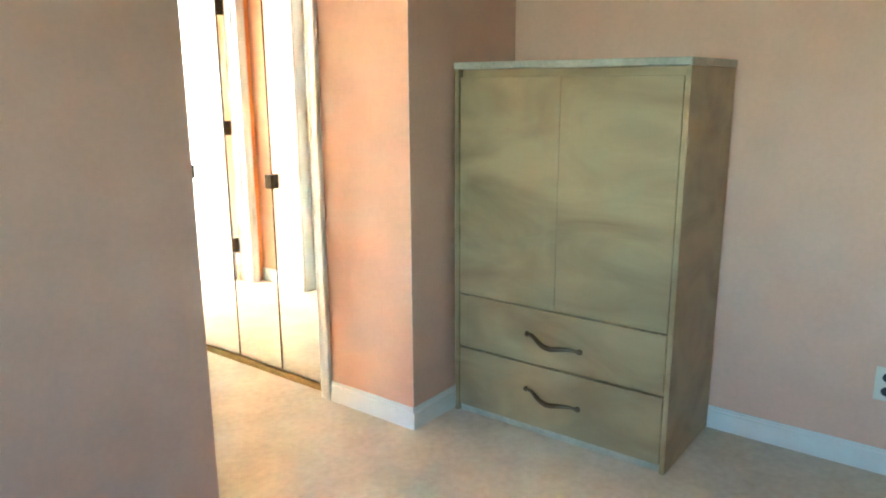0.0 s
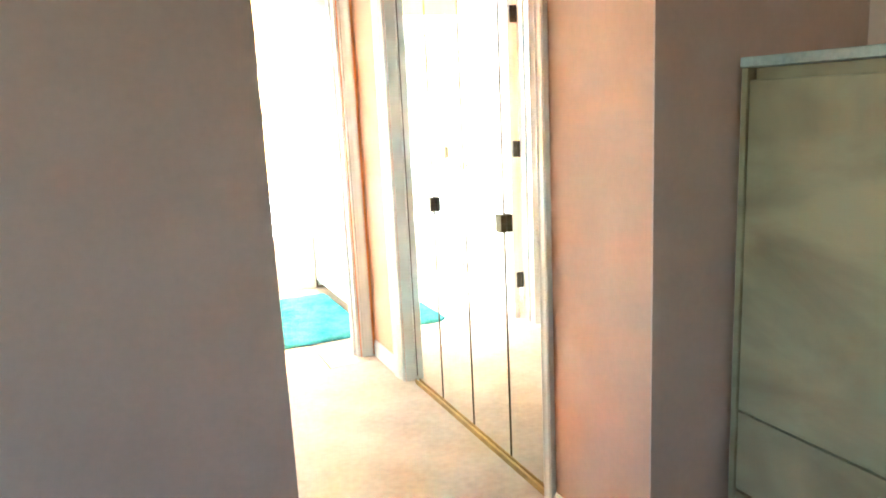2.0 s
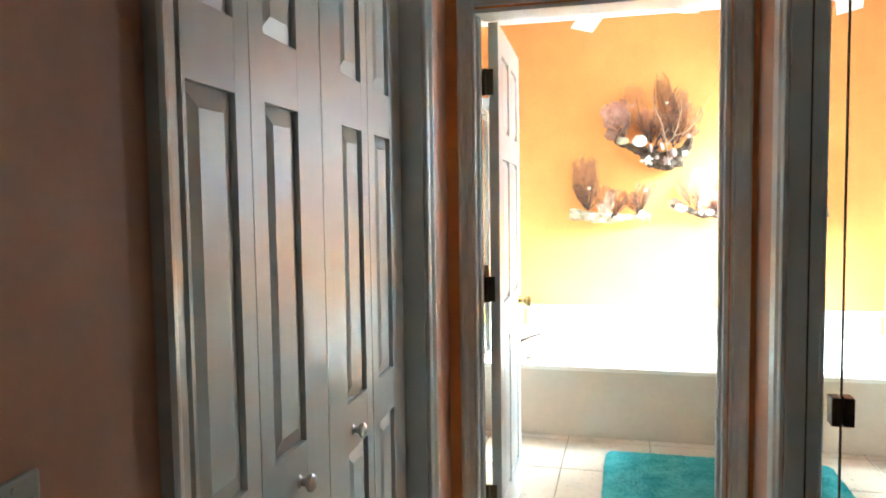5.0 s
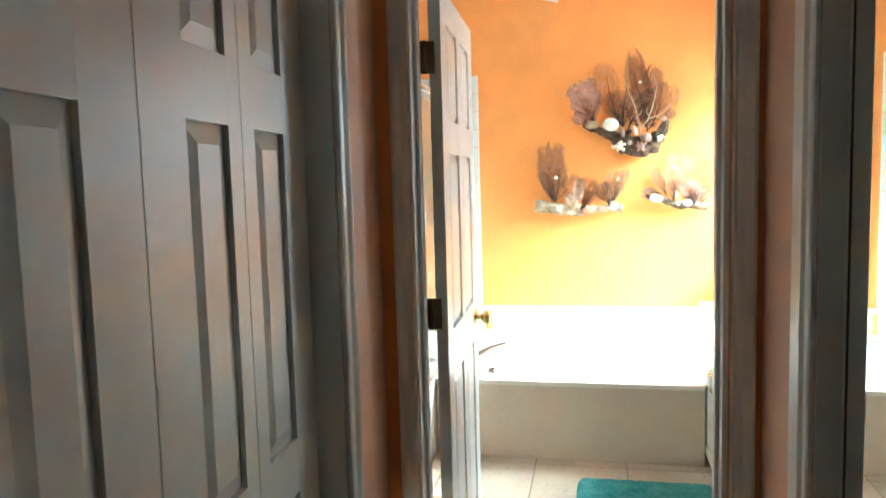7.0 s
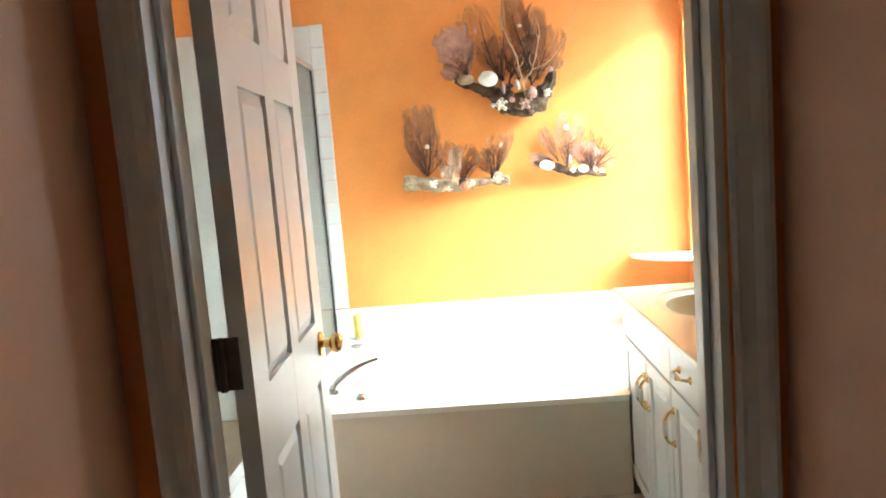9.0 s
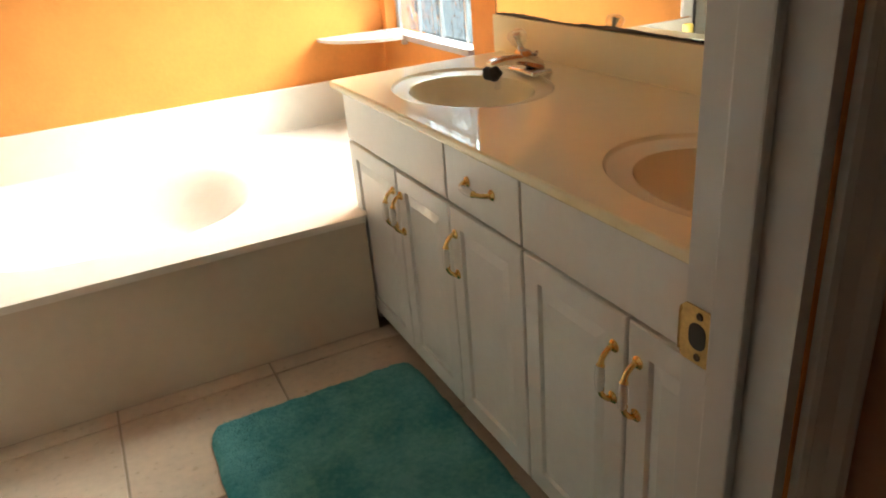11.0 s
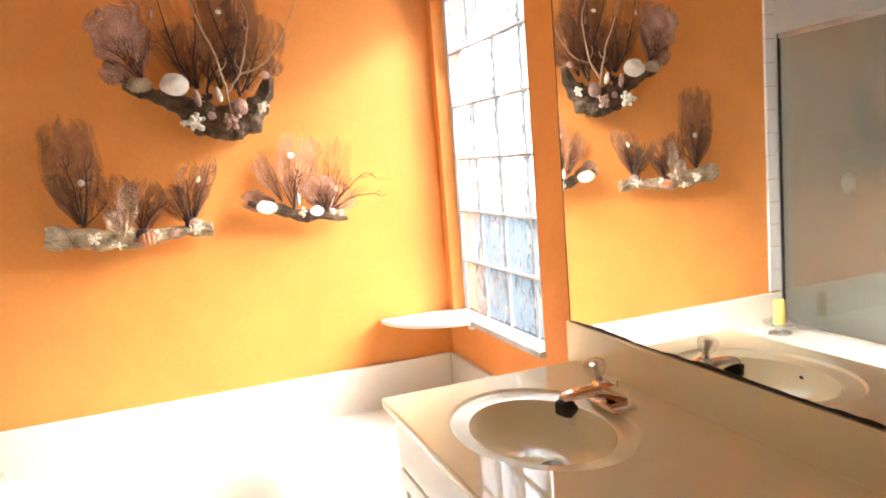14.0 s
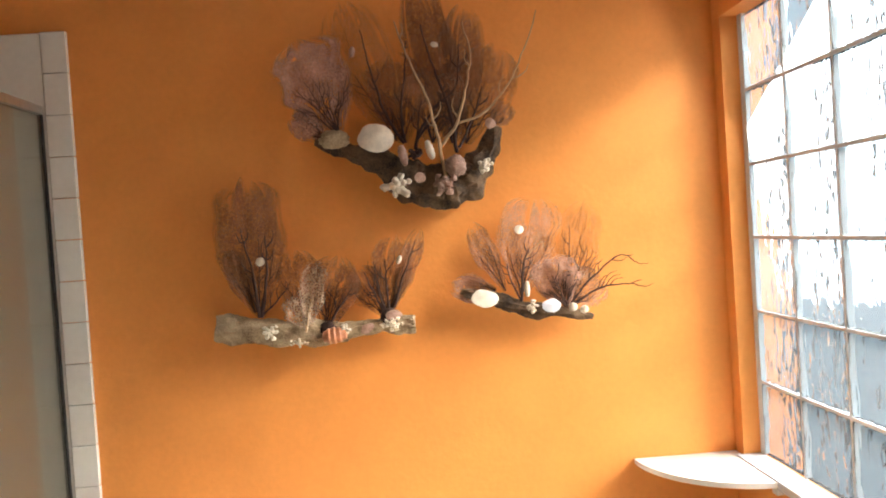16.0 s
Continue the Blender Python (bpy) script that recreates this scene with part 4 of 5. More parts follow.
part("post", boxes((SGX - 0.016, SGX + 0.016, 1.885, 1.925, TZ, 1.85), bevel=0.003), ALU, enc)
part("post", boxes((SGX - 0.006, SGX + 0.006, FW - 0.028, FW - 0.017, TZ, 1.85), bevel=0.002), DARK, enc, "dark edge channel")
part("post", boxes((SGX - 0.012, SGX + 0.012, 1.29, 1.32, TZ, 1.85), bevel=0.002), ALU, enc)
part("head_rail", boxes((SGX - 0.012, SGX + 0.012, 1.32, FW - 0.03, 1.826, 1.85), bevel=0.002), ALU, enc)
part("sill_rail", boxes((SGX - 0.012, SGX + 0.012, 1.32, FW - 0.03, TZ + 0.001, TZ + 0.015), bevel=0.002), ALU, enc)
part("door_hinge", boxes((SGX - 0.018, SGX + 0.018, 1.845, 1.883, 0.84, 0.93), bevel=0.002), BRONZE, enc)
structure("wall_shower_end", boxes((-1.68, SGX - 0.04, 0.86, 0.95, 0, 2.05)), SHOWERTILE)
soap = solid("soap_dish", lathe(((0.06, 0), (0.055, 0.02), (0.03, 0.045), (0.026, 0.06), (0.06, 0.075), (0.055, 0.08), (0, 0.07)), pose(-1.22, FW - 0.0145, 1.08, 90, 0, 0), 20), PORCELAIN, "white porcelain soap dish on the shower wall", "soap dish", True)
hs = thing("hand_shower", "chrome hand shower hanging on its hose in the shower", "shower head")
part("hose", tube(curve_pts([(-1.64, 2.10, 1.42), (-1.62, 2.12, 1.2), (-1.62, 2.08, 1.0), (-1.62, 2.02, 1.1), (-1.63, 2.0, 1.42)], 5), 0.007, 8), CHROME, hs, "", True)
part("head", lathe(((0, 0), (0.045, 0.004), (0.048, 0.014), (0.03, 0.03), (0, 0.034)), pose(-1.66, 2.02, 1.05, 0, 90, 0), 20), CHROME, hs, "", True)
part("bracket", boxes((-1.666, -1.61, 1.98, 2.12, 1.42, 1.45), bevel=0.006), CHROME, hs)

# ---- ceiling fan ----
fan = thing("ceiling_fan", "white ceiling fan with broad paddle blades at rest", "ceiling fan", pose(-0.04, 1.30, 2.55))
part("canopy", lathe(((0.06, 0), (0.055, -0.03), (0.02, -0.05), (0, -0.05)), Matrix(), 24), WHITE, fan, "", True)
part("rod", lathe(((0.012, -0.04), (0.012, -0.18), (0, -0.18)), Matrix(), 12), WHITE, fan, "", True)
part("motor", lathe(((0, -0.17), (0.05, -0.175), (0.085, -0.20), (0.085, -0.25), (0.055, -0.28), (0, -0.285)), Matrix(), 28), WHITE, fan, "", True)
for i in range(5):
    b = part("blade", boxes((0.16, 0.52, -0.062, 0.062, -0.004, 0.003), bevel=0.002), WHITE, fan)
    b.matrix_local = pose(0, 0, -0.245, 0, 0, 33 + 72 * i) @ pose(0, 0, 0, 12, 4, 0)
    part("blade_arm", boxes((0.07, 0.19, -0.014, 0.014, -0.008, -0.0045), bevel=0.002), CHROME, b)

# ---- driftwood and sea fan wall pieces ----
FY = FW - 0.004


def at(x, z, out=0.05):
    return Vector((x, FY - out, z))


def driftwood(parent, spine, radii, material, seed, flat=0.75):
    """A gnarled piece of wood along a spine of (x, z), furrowed along its grain."""
    pts = curve_pts([at(x, z, 0.045) for x, z in spine], 16)
    k = len(pts)
    rr = [float(np.interp(i / (k - 1), np.linspace(0, 1, len(radii)), radii)) for i in range(k)]
    rr = [r * (1 + 0.35 * noise.noise(Vector((i * 0.16, seed * 2.3, 0)))) for i, r in enumerate(rr)]
    n = 30
    bm = tube(pts, rr, n)
    for i, v in enumerate(bm.verts[:]):
        along, round_ = i // n, i % n
        a = 2 * math.pi * round_ / n + along * 0.03
        p = pts[min(along, k - 1)]
        g = noise.noise(Vector((math.cos(a) * 3.2, math.sin(a) * 3.2, along * 0.045 + seed)))
        v.co += (v.co - p) * (0.30 * g - 0.16 * (abs(g) < 0.07))
        v.co += 0.009 * noise.noise_vector(Vector((v.co.x * 16, v.co.y * 30, v.co.z * 16 + seed))) + 0.004 * noise.noise_vector(v.co * 60)
        v.co.y = min(FY - 0.002, FY - 0.045 + (v.co.y - FY + 0.045) * flat)
    return part("driftwood", bm, material, parent, "", True)


def sea_fan(parent, bx, bz, tx, tz, width, material, seed, out=0.045, stems=7, stem_mat=None, bulge=1.0, square=0.4):
    """A dried sea fan from its foot (bx, bz) to its tip (tx, tz): a net sheet with an uneven rim, and forking stems in it."""
    r = random.Random(seed)
    ax = Vector((tx - bx, 0, tz - bz))
    L = ax.length
    up, side = ax / L, Vector((ax.z, 0, -ax.x)) / L
    bm = bmesh.new()
    nu, nv = 34, 28

    def place(u, s):
        # narrow at the foot, widest past the middle, round at the tip
        w = width * 0.54 * min(1, 0.10 + u * 1.9) ** 0.8 * max(0.0, 1 - (max(0, u - 0.45) / 0.56) ** (3.2 + 3 * square)) ** 0.5 * bulge
        w *= 1 + 0.24 * noise.noise(Vector((u * 5, s * 1.5 + 9, seed * 3.7)))
        q = at(bx, bz, out) + up * (L * u * (1 + (0.10 * noise.noise(Vector((s * 2.2, 2, seed))) + 0.06 * noise.noise(Vector((s * 6, 5, seed)))) * u)) + side * (w * s)
        q.y += -0.012 * math.sin(u * 3 + seed) * s + 0.008 * noise.noise(Vector((u * 3, s * 2, seed + 0.5)))
        return q

    layer = bm.verts.layers.float.new("net_cover")
    g = []
    for i in range(nu + 1):
        row = []
        for j in range(nv + 1):
            u, s = i / nu, 2 * j / nv - 1
            v = bm.verts.new(place(u, s))
            edge = min(1 - abs(s), (1 - u) * 1.4) * 7
            fray = 0.8 + 1.3 * noise.noise(Vector((s * 9, u * 3, seed * 1.3)))
            v[layer] = max(0.0, min(1.0, edge * fray)) * (0.55 + 0.45 * min(1, u * 3))
            row.append(v)
        g.append(row)
    for i in range(nu):
        for j in range(nv):
            if noise.noise(Vector((i * 0.27, j * 0.30, seed * 1.9))) > 0.66:
                continue
            bm.faces.new((g[i][j], g[i + 1][j], g[i + 1][j + 1], g[i][j + 1]))
    bmesh.ops.delete(bm, geom=[v for v in bm.verts if not v.link_faces], context="VERTS")
    fanob = part("sea_fan", bm, material, parent, "", True)
    bm = bmesh.new()
    for k in range(stems):
        s0 = (k + 0.5) / stems * 2 - 1
        pts = []
        reach = r.uniform(0.32, 0.68)
        for q in range(9):
            f = q / 8
            pts.append(place(max(0.001, reach * f), s0 * f ** 0.6 * 0.9 + r.gauss(0, 0.02)) + Vector((0, -0.003, 0)))
        tube(pts, [0.0024 * (1 - 0.75 * i / 8) for i in range(9)], 5, bm)
        for q in (3, 4, 5, 6):
            d = (pts[q + 1] - pts[q]) + side * r.choice((-1, 1)) * (pts[q + 1] - pts[q]).length * r.uniform(0.5, 0.9)
            tube([pts[q], pts[q] + d * 0.9, pts[q] + d * 1.2 + up * L * r.uniform(0.03, 0.09)], [0.0014, 0.001, 0.0005], 4, bm)
    part("stems", bm, stem_mat or TWIG, fanob, "")
    # fine veins that run out to the rim and past it
    bm = bmesh.new()
    for _ in range(14):
        u, s = r.uniform(0.12, 0.75), r.uniform(-0.9, 0.9)
        du = r.uniform(0.12, 0.3)
        ds = s * du * r.uniform(0.1, 0.7) + r.gauss(0, 0.05)
        pts = [place(min(0.93, u + du * f), max(-0.92, min(0.92, s + ds * f + 0.03 * math.sin(5 * f + u * 9)))) + Vector((0, -0.002, 0)) for f in (0, 0.35, 0.7, 1.0)]
        tube(pts, [0.0007, 0.0006, 0.0004, 0.0002], 3, bm, False)
    part("veins", bm, PINKVEIN if material in (FANPINK, FANPALE) else FANVEIN, fanob, "")
    return fanob


def twig(parent, pts, r0, material, seed, forks=4, out=0.055):
    """A bare gorgonian stem along (x, z) points with short side shoots."""
    r = random.Random(seed)
    c = curve_pts([at(x, z, out + 0.01 * i) for i, (x, z) in enumerate(pts)], 6)
    c = [p + 0.004 * noise.noise_vector(p * 40) for p in c]
    k = len(c)
    bm = tube(c, [r0 * (1 - 0.7 * i / (k - 1)) for i in range(k)], 7)
    for _ in range(forks):
        i = r.randrange(k // 4, k - 2)
        d = (c[i + 1] - c[i]).normalized()
        sd = Vector((d.z, 0, -d.x)) * r.choice((-1, 1))
        e = c[i] + (d * 0.7 + sd * 0.6) * r.uniform(0.015, 0.05)
        tube([c[i], (c[i] + e) / 2 + sd * 0.004, e, e + d * 0.02], [r0 * 0.5, r0 * 0.42, r0 * 0.3, r0 * 0.15], 5, bm)
    return part("stem", bm, material, parent, "", True)


def shell_cap(parent, x, z, rx, rz, material, seed, out=0.075, ridges=14, tilt=0.0):
    """A shallow shell lying flat to the wall, off-centre, with growth rings and a chipped rim."""
    bm = bmesh.new()
    n, rings, m = 40, [], 9
    for i in range(m):
        f = 1 - i / m
        h = 0.34 * (1 - f) ** 0.75 + 0.010 * (i % 2)
        ring = []
        for k in range(n):
            a = 2 * math.pi * k / n
            q = f * (1 + 0.012 * math.sin(ridges * a) * f + 0.13 * noise.noise(Vector((math.cos(a) * 1.3, math.sin(a) * 1.3, seed))) * f)
            ring.append(bm.verts.new((rx * (q * math.cos(a) + 0.08 * (1 - f)), -h * min(rx, rz), rz * (q * math.sin(a) + 0.16 * (1 - f)))))
        rings.append(ring)
    for a, b in zip(rings, rings[1:]):
        for k in range(n):
            bm.faces.new((a[k], a[(k + 1) % n], b[(k + 1) % n], b[k]))
    bm.faces.new(rings[-1])
    bm.faces.new(rings[0][::-1])
    o = part("shell", bm, material, parent, "", True)
    o.matrix_local = Matrix.Translation(at(x, z, out)) @ pose(0, 0, 0, -8, tilt, 12)
    return o


def knobbly(parent, x, z, r, material, seed, out=0.085, arms=0, sx=1.0):
    """A lump of coral or an urchin: a warty ball, or a cluster of knuckled stubs."""
    bm = bmesh.new()
    rnd = random.Random(seed)
    if arms:
        for k in range(arms):
            a = 2 * math.pi * k / arms + rnd.uniform(-0.4, 0.4)
            f = rnd.uniform(0.55, 0.95)
            for g in (0.35, 0.65, 1.0):
                c = Vector((math.cos(a) * r * sx * f * g, -rnd.uniform(0.05, 0.5) * r, math.sin(a) * r * f * g))
                c += Vector((rnd.gauss(0, 0.06), 0, rnd.gauss(0, 0.06))) * r
                bmesh.ops.create_icosphere(bm, subdivisions=2, radius=r * rnd.uniform(0.20, 0.30), matrix=Matrix.Translation(c))
        bmesh.ops.create_icosphere(bm, subdivisions=2, radius=r * 0.38)
        for v in bm.verts:
            v.co += 0.16 * r * noise.noise_vector(v.co * (3.4 / r) + Vector((seed, 0, 0)))
    else:
        bmesh.ops.create_icosphere(bm, subdivisions=4, radius=r)
        for v in bm.verts:
            d = v.co.normalized()
            a = math.atan2(d.z, d.x)
            v.co *= 1 + 0.16 * noise.noise(v.co * (1.6 / r) + Vector((seed, 0, 0))) + 0.045 * math.sin(a * 13) * math.hypot(d.x, d.z) + 0.05 * noise.noise(v.co * (7 / r))
            v.co.x *= sx
            v.co.y *= 0.6
    o = part("coral" if arms else "urchin", bm, material, parent, "", True)
    o.matrix_local = Matrix.Translation(at(x, z, out))
    return o


def spiral(parent, x, z, L, r, material, tilt, out=0.085):
    """A long whorled snail shell."""
    prof = [(0, 0)] + [(r * (0.25 + 0.75 * math.sin(math.pi * min(1, 0.12 + 0.8 * i / 14))) * (1 + 0.10 * math.sin(i * 2.1)), L * i / 14) for i in range(1, 14)] + [(0, L)]
    o = part("shell", lathe(prof, Matrix.Translation((0, 0, -L / 2)), 16), material, parent, "", True)
    o.matrix_local = Matrix.Translation(at(x, z, out)) @ pose(0, 0, 0, 0, tilt, 0)
    return o


# the largest piece: a curved brown limb with a spray of fans and stems
big = thing("coral_wall_piece", "large driftwood wall piece with sea fans, stems and white shells", "wall decoration", group="coral wall pieces")
driftwood(big, [(-0.013, 1.706), (0.074, 1.679), (0.163, 1.638), (0.251, 1.584), (0.327, 1.567), (0.405, 1.593), (0.459, 1.655), (0.487, 1.724)], [0.010, 0.020, 0.033, 0.056, 0.062, 0.052, 0.030, 0.013], DRIFT, 1, 0.55)
sea_fan(big, 0.058, 1.720, -0.038, 1.975, 0.185, FANPINK, 3, 0.06, 7, None, 1.0, 1.0)
sea_fan(big, 0.022, 1.713, -0.070, 1.778, 0.075, FANPINK, 31, 0.05, 2)
sea_fan(big, 0.012, 1.720, -0.053, 1.802, 0.06, FANPINK, 32, 0.045, 2)
sea_fan(big, 0.213, 1.700, 0.083, 2.088, 0.17, FANFAINT, 5, 0.02, 2)
sea_fan(big, 0.366, 1.683, 0.290, 2.144, 0.13, FANDARK, 7, 0.03, 3)
sea_fan(big, 0.374, 1.690, 0.424, 2.052, 0.125, FANDARK, 9, 0.025, 3)
sea_fan(big, 0.231, 1.691, 0.214, 1.928, 0.17, FANBROWN, 11, 0.04, 4)
sea_fan(big, 0.404, 1.681, 0.503, 1.945, 0.165, FANBROWN, 13, 0.03, 3)
sea_fan(big, 0.312, 1.686, 0.330, 1.883, 0.19, FANBROWN, 15, 0.045, 5)
sea_fan(big, 0.472, 1.719, 0.535, 1.782, 0.06, FANROSE, 17, 0.03, 2)
twig(big, [(0.231, 1.688), (0.187, 1.770), (0.159, 1.870), (0.134, 1.993)], 0.005, TWIG, 1)
twig(big, [(0.234, 1.688), (0.231, 1.782), (0.244, 1.873), (0.255, 1.956)], 0.0045, TWIG, 2, 3)
twig(big, [(0.260, 1.671), (0.279, 1.719), (0.326, 1.784), (0.380, 1.827), (0.395, 1.940)], 0.005, TWIG, 3, 5)
twig(big, [(0.376, 1.655), (0.363, 1.759), (0.332, 1.860), (0.295, 1.999)], 0.0055, TWIG, 4)
twig(big, [(0.383, 1.667), (0.432, 1.763), (0.452, 1.830)], 0.0045, TWIG, 5, 3)
twig(big, [(0.262, 1.674), (0.274, 1.734), (0.286, 1.817)], 0.004, TWIG, 9, 2)
twig(big, [(0.267, 1.697), (0.316, 1.744), (0.358, 1.752)], 0.004, TWIG, 10, 2)
twig(big, [(0.339, 1.586), (0.321, 1.709), (0.297, 1.809), (0.253, 1.918), (0.226, 2.003)], 0.0052, TWIGPALE, 6, 3, 0.075)
twig(big, [(0.326, 1.667), (0.376, 1.728), (0.405, 1.817), (0.422, 1.908), (0.405, 1.992)], 0.0052, TWIGPALE, 7, 2, 0.075)
twig(big, [(0.381, 1.731), (0.455, 1.758), (0.521, 1.826), (0.579, 1.936), (0.606, 2.015)], 0.004, TWIGPALE, 8, 2, 0.07)
shell_cap(big, 0.158, 1.703, 0.050, 0.040, SHELL, 1, 0.085)
knobbly(big, 0.204, 1.567, 0.036, SHELL, 2, 0.09, 6)
knobbly(big, 0.366, 1.616, 0.030, SHELLPINK, 3, 0.085)
knobbly(big, 0.332, 1.567, 0.030, SHELLPINK, 4, 0.095, 9)
knobbly(big, 0.445, 1.613, 0.022, SHELL, 5, 0.08, 7)
spiral(big, 0.227, 1.652, 0.06, 0.012, SHELLPINK, 170)
spiral(big, 0.300, 1.663, 0.055, 0.011, SHELL, -15)
shell_cap(big, 0.269, 1.590, 0.016, 0.014, SHELLPINK, 6, 0.09)
knobbly(big, 0.261, 1.656, 0.020, TWIG, 7, 0.08, 8)
shell_cap(big, 0.470, 1.727, 0.016, 0.015, SHELLPINK, 8, 0.07)
knobbly(big, 0.045, 1.708, 0.026, DRIFTPALE, 9, 0.07, 0, 1.6)
shell_cap(big, 0.332, 1.951, 0.011, 0.008, SHELL, 10, 0.06)
spiral(big, 0.107, 1.945, 0.03, 0.008, SHELLPINK, 10, 0.05)

# a straight pale log with four fans
mid_piece = thing("coral_wall_piece", "pale driftwood log wall piece with brown sea fans", "wall decoration", group="coral wall pieces")
driftwood(mid_piece, [(-0.311, 1.215), (-0.174, 1.199), (-0.037, 1.185), (0.102, 1.194), (0.228, 1.193)], [0.032, 0.035, 0.032, 0.024, 0.020], DRIFTPALE, 5)
sea_fan(mid_piece, -0.189, 1.242, -0.205, 1.608, 0.185, FANDARK, 21, 0.045, 4, square=1.2)
sea_fan(mid_piece, -0.201, 1.254, -0.262, 1.432, 0.06, FANDARK, 22, 0.05, 2)
sea_fan(mid_piece, -0.065, 1.215, -0.089, 1.414, 0.12, FANBROWN, 23, 0.035, 3)
sea_fan(mid_piece, -0.065, 1.195, -0.026, 1.385, 0.068, FANPALE, 24, 0.07, 1, TWIGPALE)
sea_fan(mid_piece, -0.066, 1.205, -0.112, 1.289, 0.06, FANPALE, 29, 0.065, 2, TWIGPALE)
sea_fan(mid_piece, -0.011, 1.195, 0.033, 1.390, 0.13, FANDARK, 25, 0.05, 6)
sea_fan(mid_piece, 0.145, 1.222, 0.085, 1.353, 0.10, FANBROWN, 26, 0.045, 4)
sea_fan(mid_piece, 0.156, 1.225, 0.188, 1.435, 0.11, FANBROWN, 28, 0.045, 4)
sea_fan(mid_piece, 0.162, 1.224, 0.258, 1.449, 0.06, FANDARK, 27, 0.05, 3)
twig(mid_piece, [(-0.189, 1.242), (-0.198, 1.363), (-0.223, 1.486)], 0.005, TWIG, 11, 3)
twig(mid_piece, [(-0.183, 1.242), (-0.161, 1.361), (-0.154, 1.462)], 0.005, TWIG, 12, 3)
twig(mid_piece, [(-0.183, 1.245), (-0.134, 1.288), (-0.097, 1.336)], 0.003, TWIG, 15, 2)
twig(mid_piece, [(0.150, 1.222), (0.124, 1.287), (0.099, 1.347)], 0.0042, TWIG, 13, 3)
twig(mid_piece, [(0.153, 1.222), (0.136, 1.294), (0.128, 1.371)], 0.004, TWIG, 16, 3)
twig(mid_piece, [(0.162, 1.221), (0.159, 1.308), (0.161, 1.376)], 0.004, TWIG, 17, 2)
twig(mid_piece, [(0.165, 1.224), (0.206, 1.325), (0.245, 1.424)], 0.0045, TWIG, 14, 3)
twig(mid_piece, [(-0.008, 1.201), (0.029, 1.255), (0.064, 1.306)], 0.004, TWIG, 18, 3)
knobbly(mid_piece, 0.162, 1.221, 0.022, TWIG, 19, 0.06, 0, 1.2)
knobbly(mid_piece, -0.008, 1.198, 0.020, TWIG, 20, 0.06, 0, 1.1)
knobbly(mid_piece, -0.158, 1.204, 0.022, SHELL, 12, 0.085, 6)
knobbly(mid_piece, -0.084, 1.169, 0.014, SHELL, 13, 0.085, 5, 2.0)
spiral(mid_piece, 0.012, 1.182, 0.07, 0.022, CONCH, 85)
knobbly(mid_piece, 0.041, 1.198, 0.016, SHELL, 14, 0.085, 7)
shell_cap(mid_piece, 0.099, 1.193, 0.020, 0.012, SHELLPINK, 15, 0.075, 9, -25)
knobbly(mid_piece, 0.164, 1.200, 0.018, SHELL, 16, 0.08, 8, 2.2)
shell_cap(mid_piece, -0.176, 1.392, 0.012, 0.012, SHELL, 17, 0.065)
spiral(mid_piece, 0.197, 1.373, 0.024, 0.007, SHELL, 25, 0.07)
shell_cap(mid_piece, 0.173, 1.224, 0.024, 0.014, SHELLPINK, 18, 0.07)

# the smallest piece
small = thing("coral_wall_piece", "small driftwood wall piece with round mauve sea fan", "wall decoration", group="coral wall pieces")
driftwood(small, [(0.365, 1.273), (0.473, 1.236), (0.578, 1.205), (0.724, 1.181)], [0.012, 0.021, 0.018, 0.011], DRIFT, 9)
sea_fan(small, 0.529, 1.248, 0.581, 1.512, 0.17, FANROSE, 41, 0.035, 4, square=0.8)
sea_fan(small, 0.487, 1.265, 0.405, 1.450, 0.068, FANROSE, 42, 0.03, 2)
sea_fan(small, 0.661, 1.217, 0.730, 1.494, 0.11, FANFAINT, 43, 0.03, 4)
sea_fan(small, 0.648, 1.213, 0.610, 1.352, 0.135, FANPINK, 44, 0.065, 9)
sea_fan(small, 0.460, 1.270, 0.338, 1.284, 0.08, FANPINK, 45, 0.04, 2)
sea_fan(small, 0.668, 1.212, 0.759, 1.286, 0.11, FANROSE, 46, 0.035, 3)
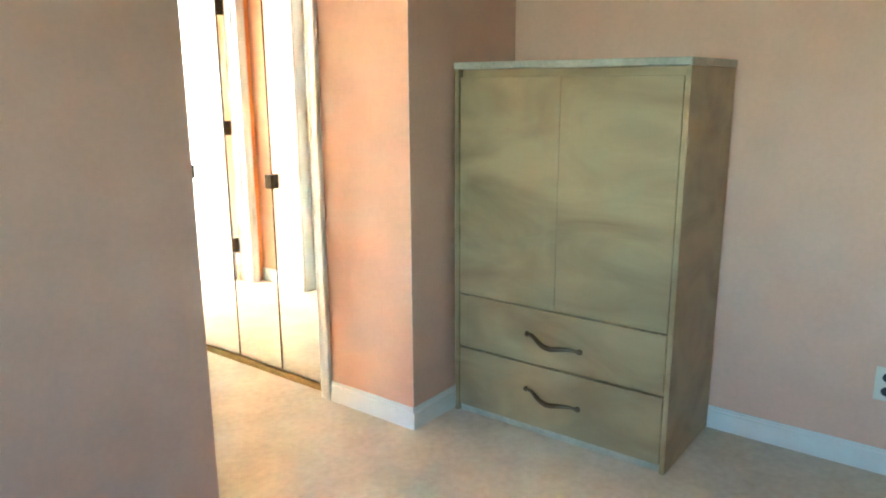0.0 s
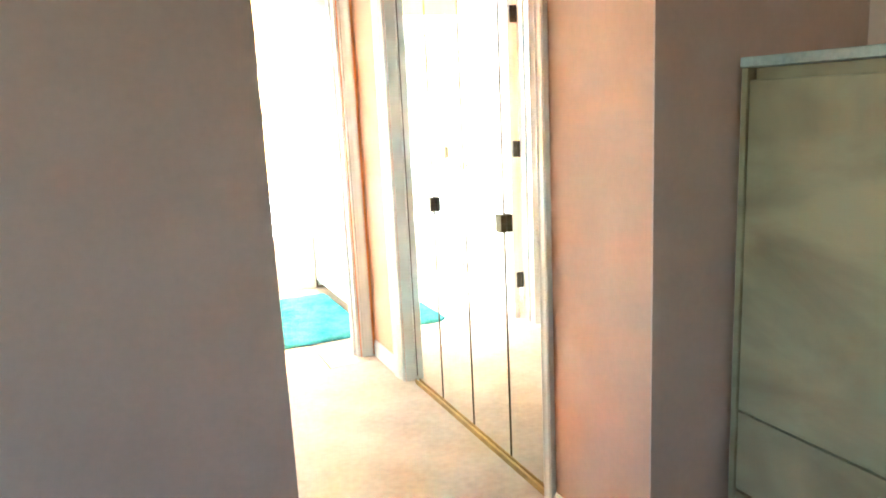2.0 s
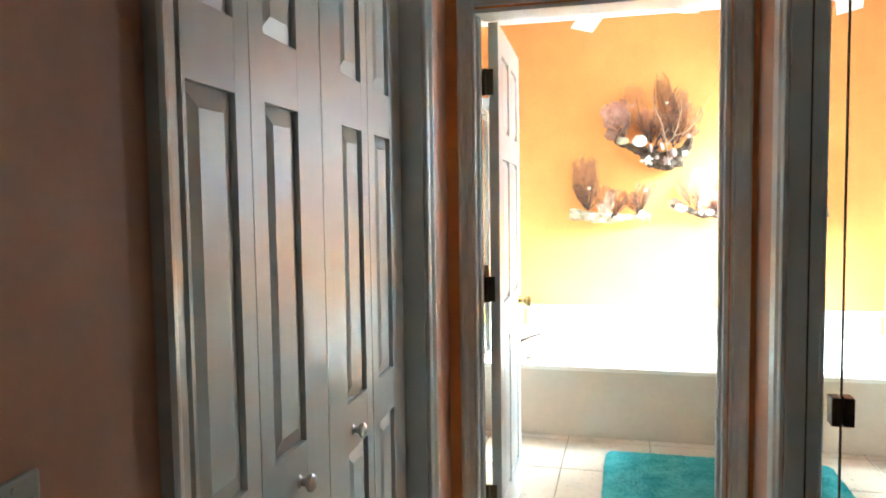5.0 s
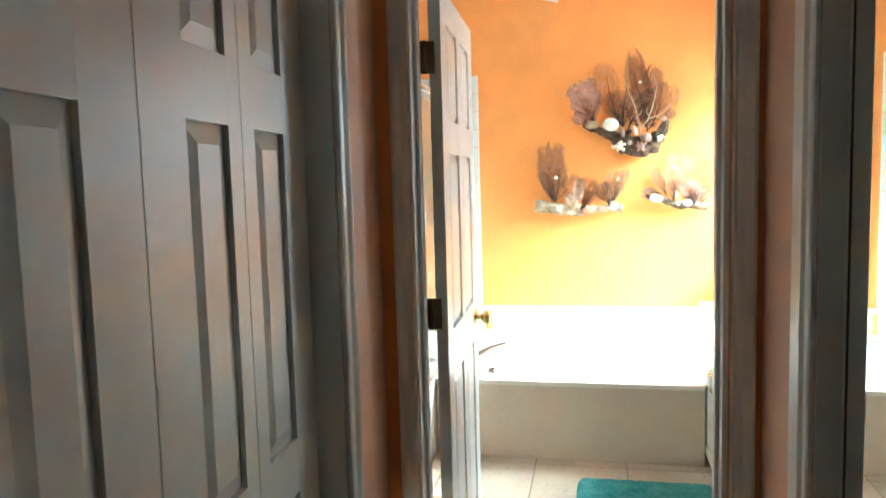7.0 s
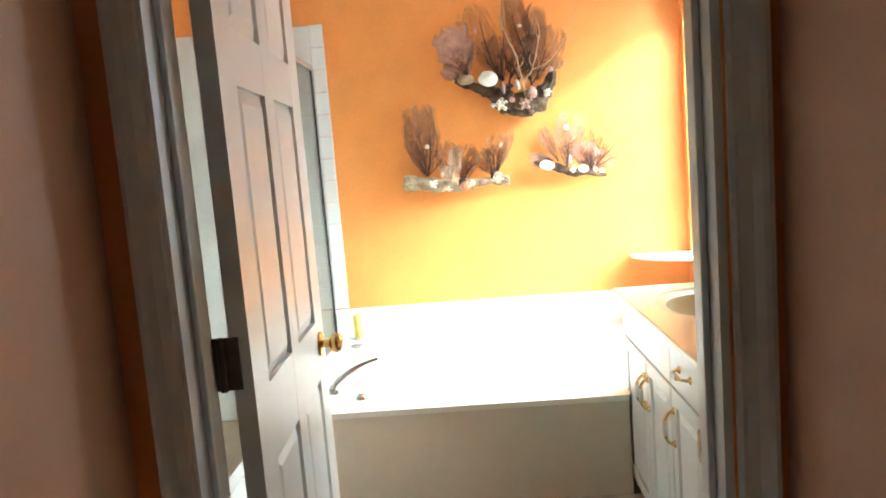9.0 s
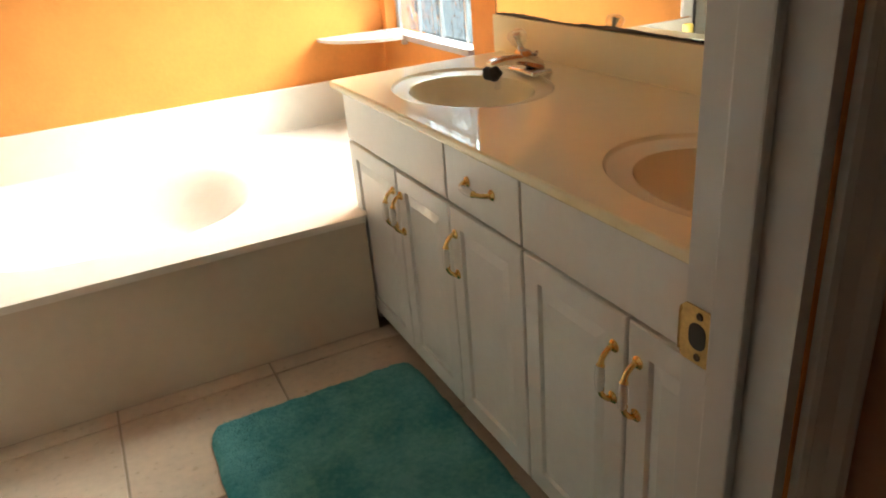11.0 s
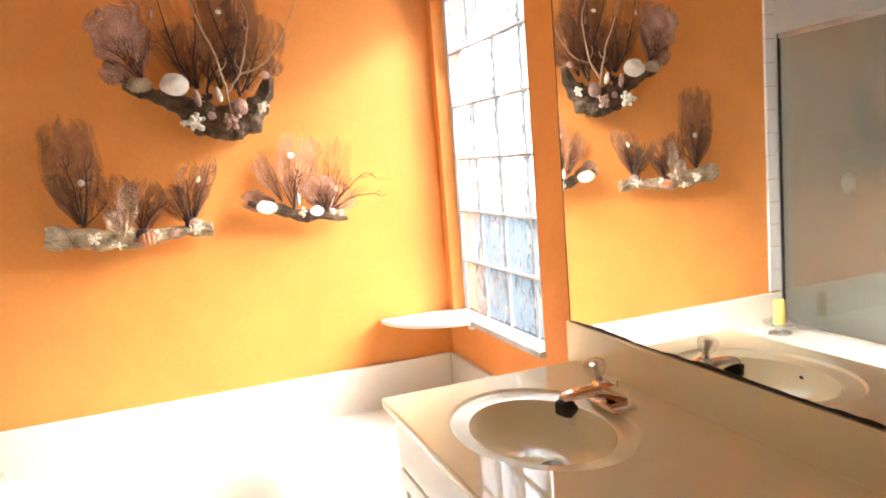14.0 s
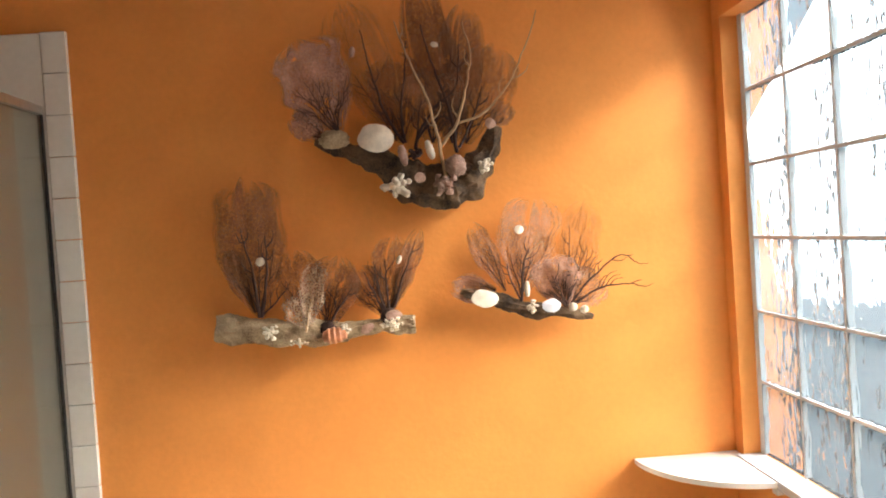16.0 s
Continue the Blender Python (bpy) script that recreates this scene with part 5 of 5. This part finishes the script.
twig(small, [(0.528, 1.233), (0.537, 1.338), (0.557, 1.383)], 0.0042, TWIG, 21, 4)
twig(small, [(0.527, 1.233), (0.500, 1.295), (0.488, 1.341)], 0.003, TWIG, 22, 3)
twig(small, [(0.659, 1.217), (0.745, 1.305), (0.796, 1.341), (0.836, 1.342)], 0.0032, TWIG, 23, 6)
twig(small, [(0.662, 1.214), (0.752, 1.259), (0.808, 1.263), (0.856, 1.274)], 0.0032, TWIG, 24, 5)
twig(small, [(0.656, 1.217), (0.664, 1.331), (0.668, 1.434)], 0.003, TWIG, 25, 4)
twig(small, [(0.659, 1.217), (0.690, 1.314), (0.713, 1.373)], 0.003, TWIG, 26, 3)
twig(small, [(0.653, 1.213), (0.628, 1.257), (0.608, 1.304)], 0.003, TWIG, 27, 4, 0.075)
twig(small, [(0.534, 1.339), (0.584, 1.396), (0.598, 1.380)], 0.0018, TWIGPALE, 28, 3, 0.06)
shell_cap(small, 0.424, 1.251, 0.040, 0.024, SHELL, 21, 0.075, 10, 8)
shell_cap(small, 0.533, 1.433, 0.014, 0.012, SHELL, 22, 0.05)
shell_cap(small, 0.604, 1.220, 0.028, 0.018, SILL, 23, 0.085, 12)
knobbly(small, 0.663, 1.212, 0.012, SHELL, 24, 0.085)
knobbly(small, 0.695, 1.203, 0.011, SHELL, 25, 0.08)
knobbly(small, 0.549, 1.222, 0.018, SHELL, 26, 0.085, 7)
spiral(small, 0.540, 1.270, 0.045, 0.008, SHELL, 0)

# ---- floor tiles ----
TS, TG = 0.433, 0.006
tx0, ty0 = 0.198 - 3 * TS, 1.53 - 4 * TS
for i in range(-2, 6):
    for j in range(-1, 6):
        x0, x1 = max(tx0 + i * TS + TG / 2, -0.79), min(tx0 + (i + 1) * TS - TG / 2, 0.66)
        y0, y1 = max(ty0 + j * TS + TG / 2, -0.083), min(ty0 + (j + 1) * TS - TG / 2, TY)
        if x1 - x0 < 0.02 or y1 - y0 < 0.02:
            continue
        part("tile", boxes((x0, x1, y0, y1, -0.007, 0.0), bevel=0.002, seg=1), TILE, floor_bath)
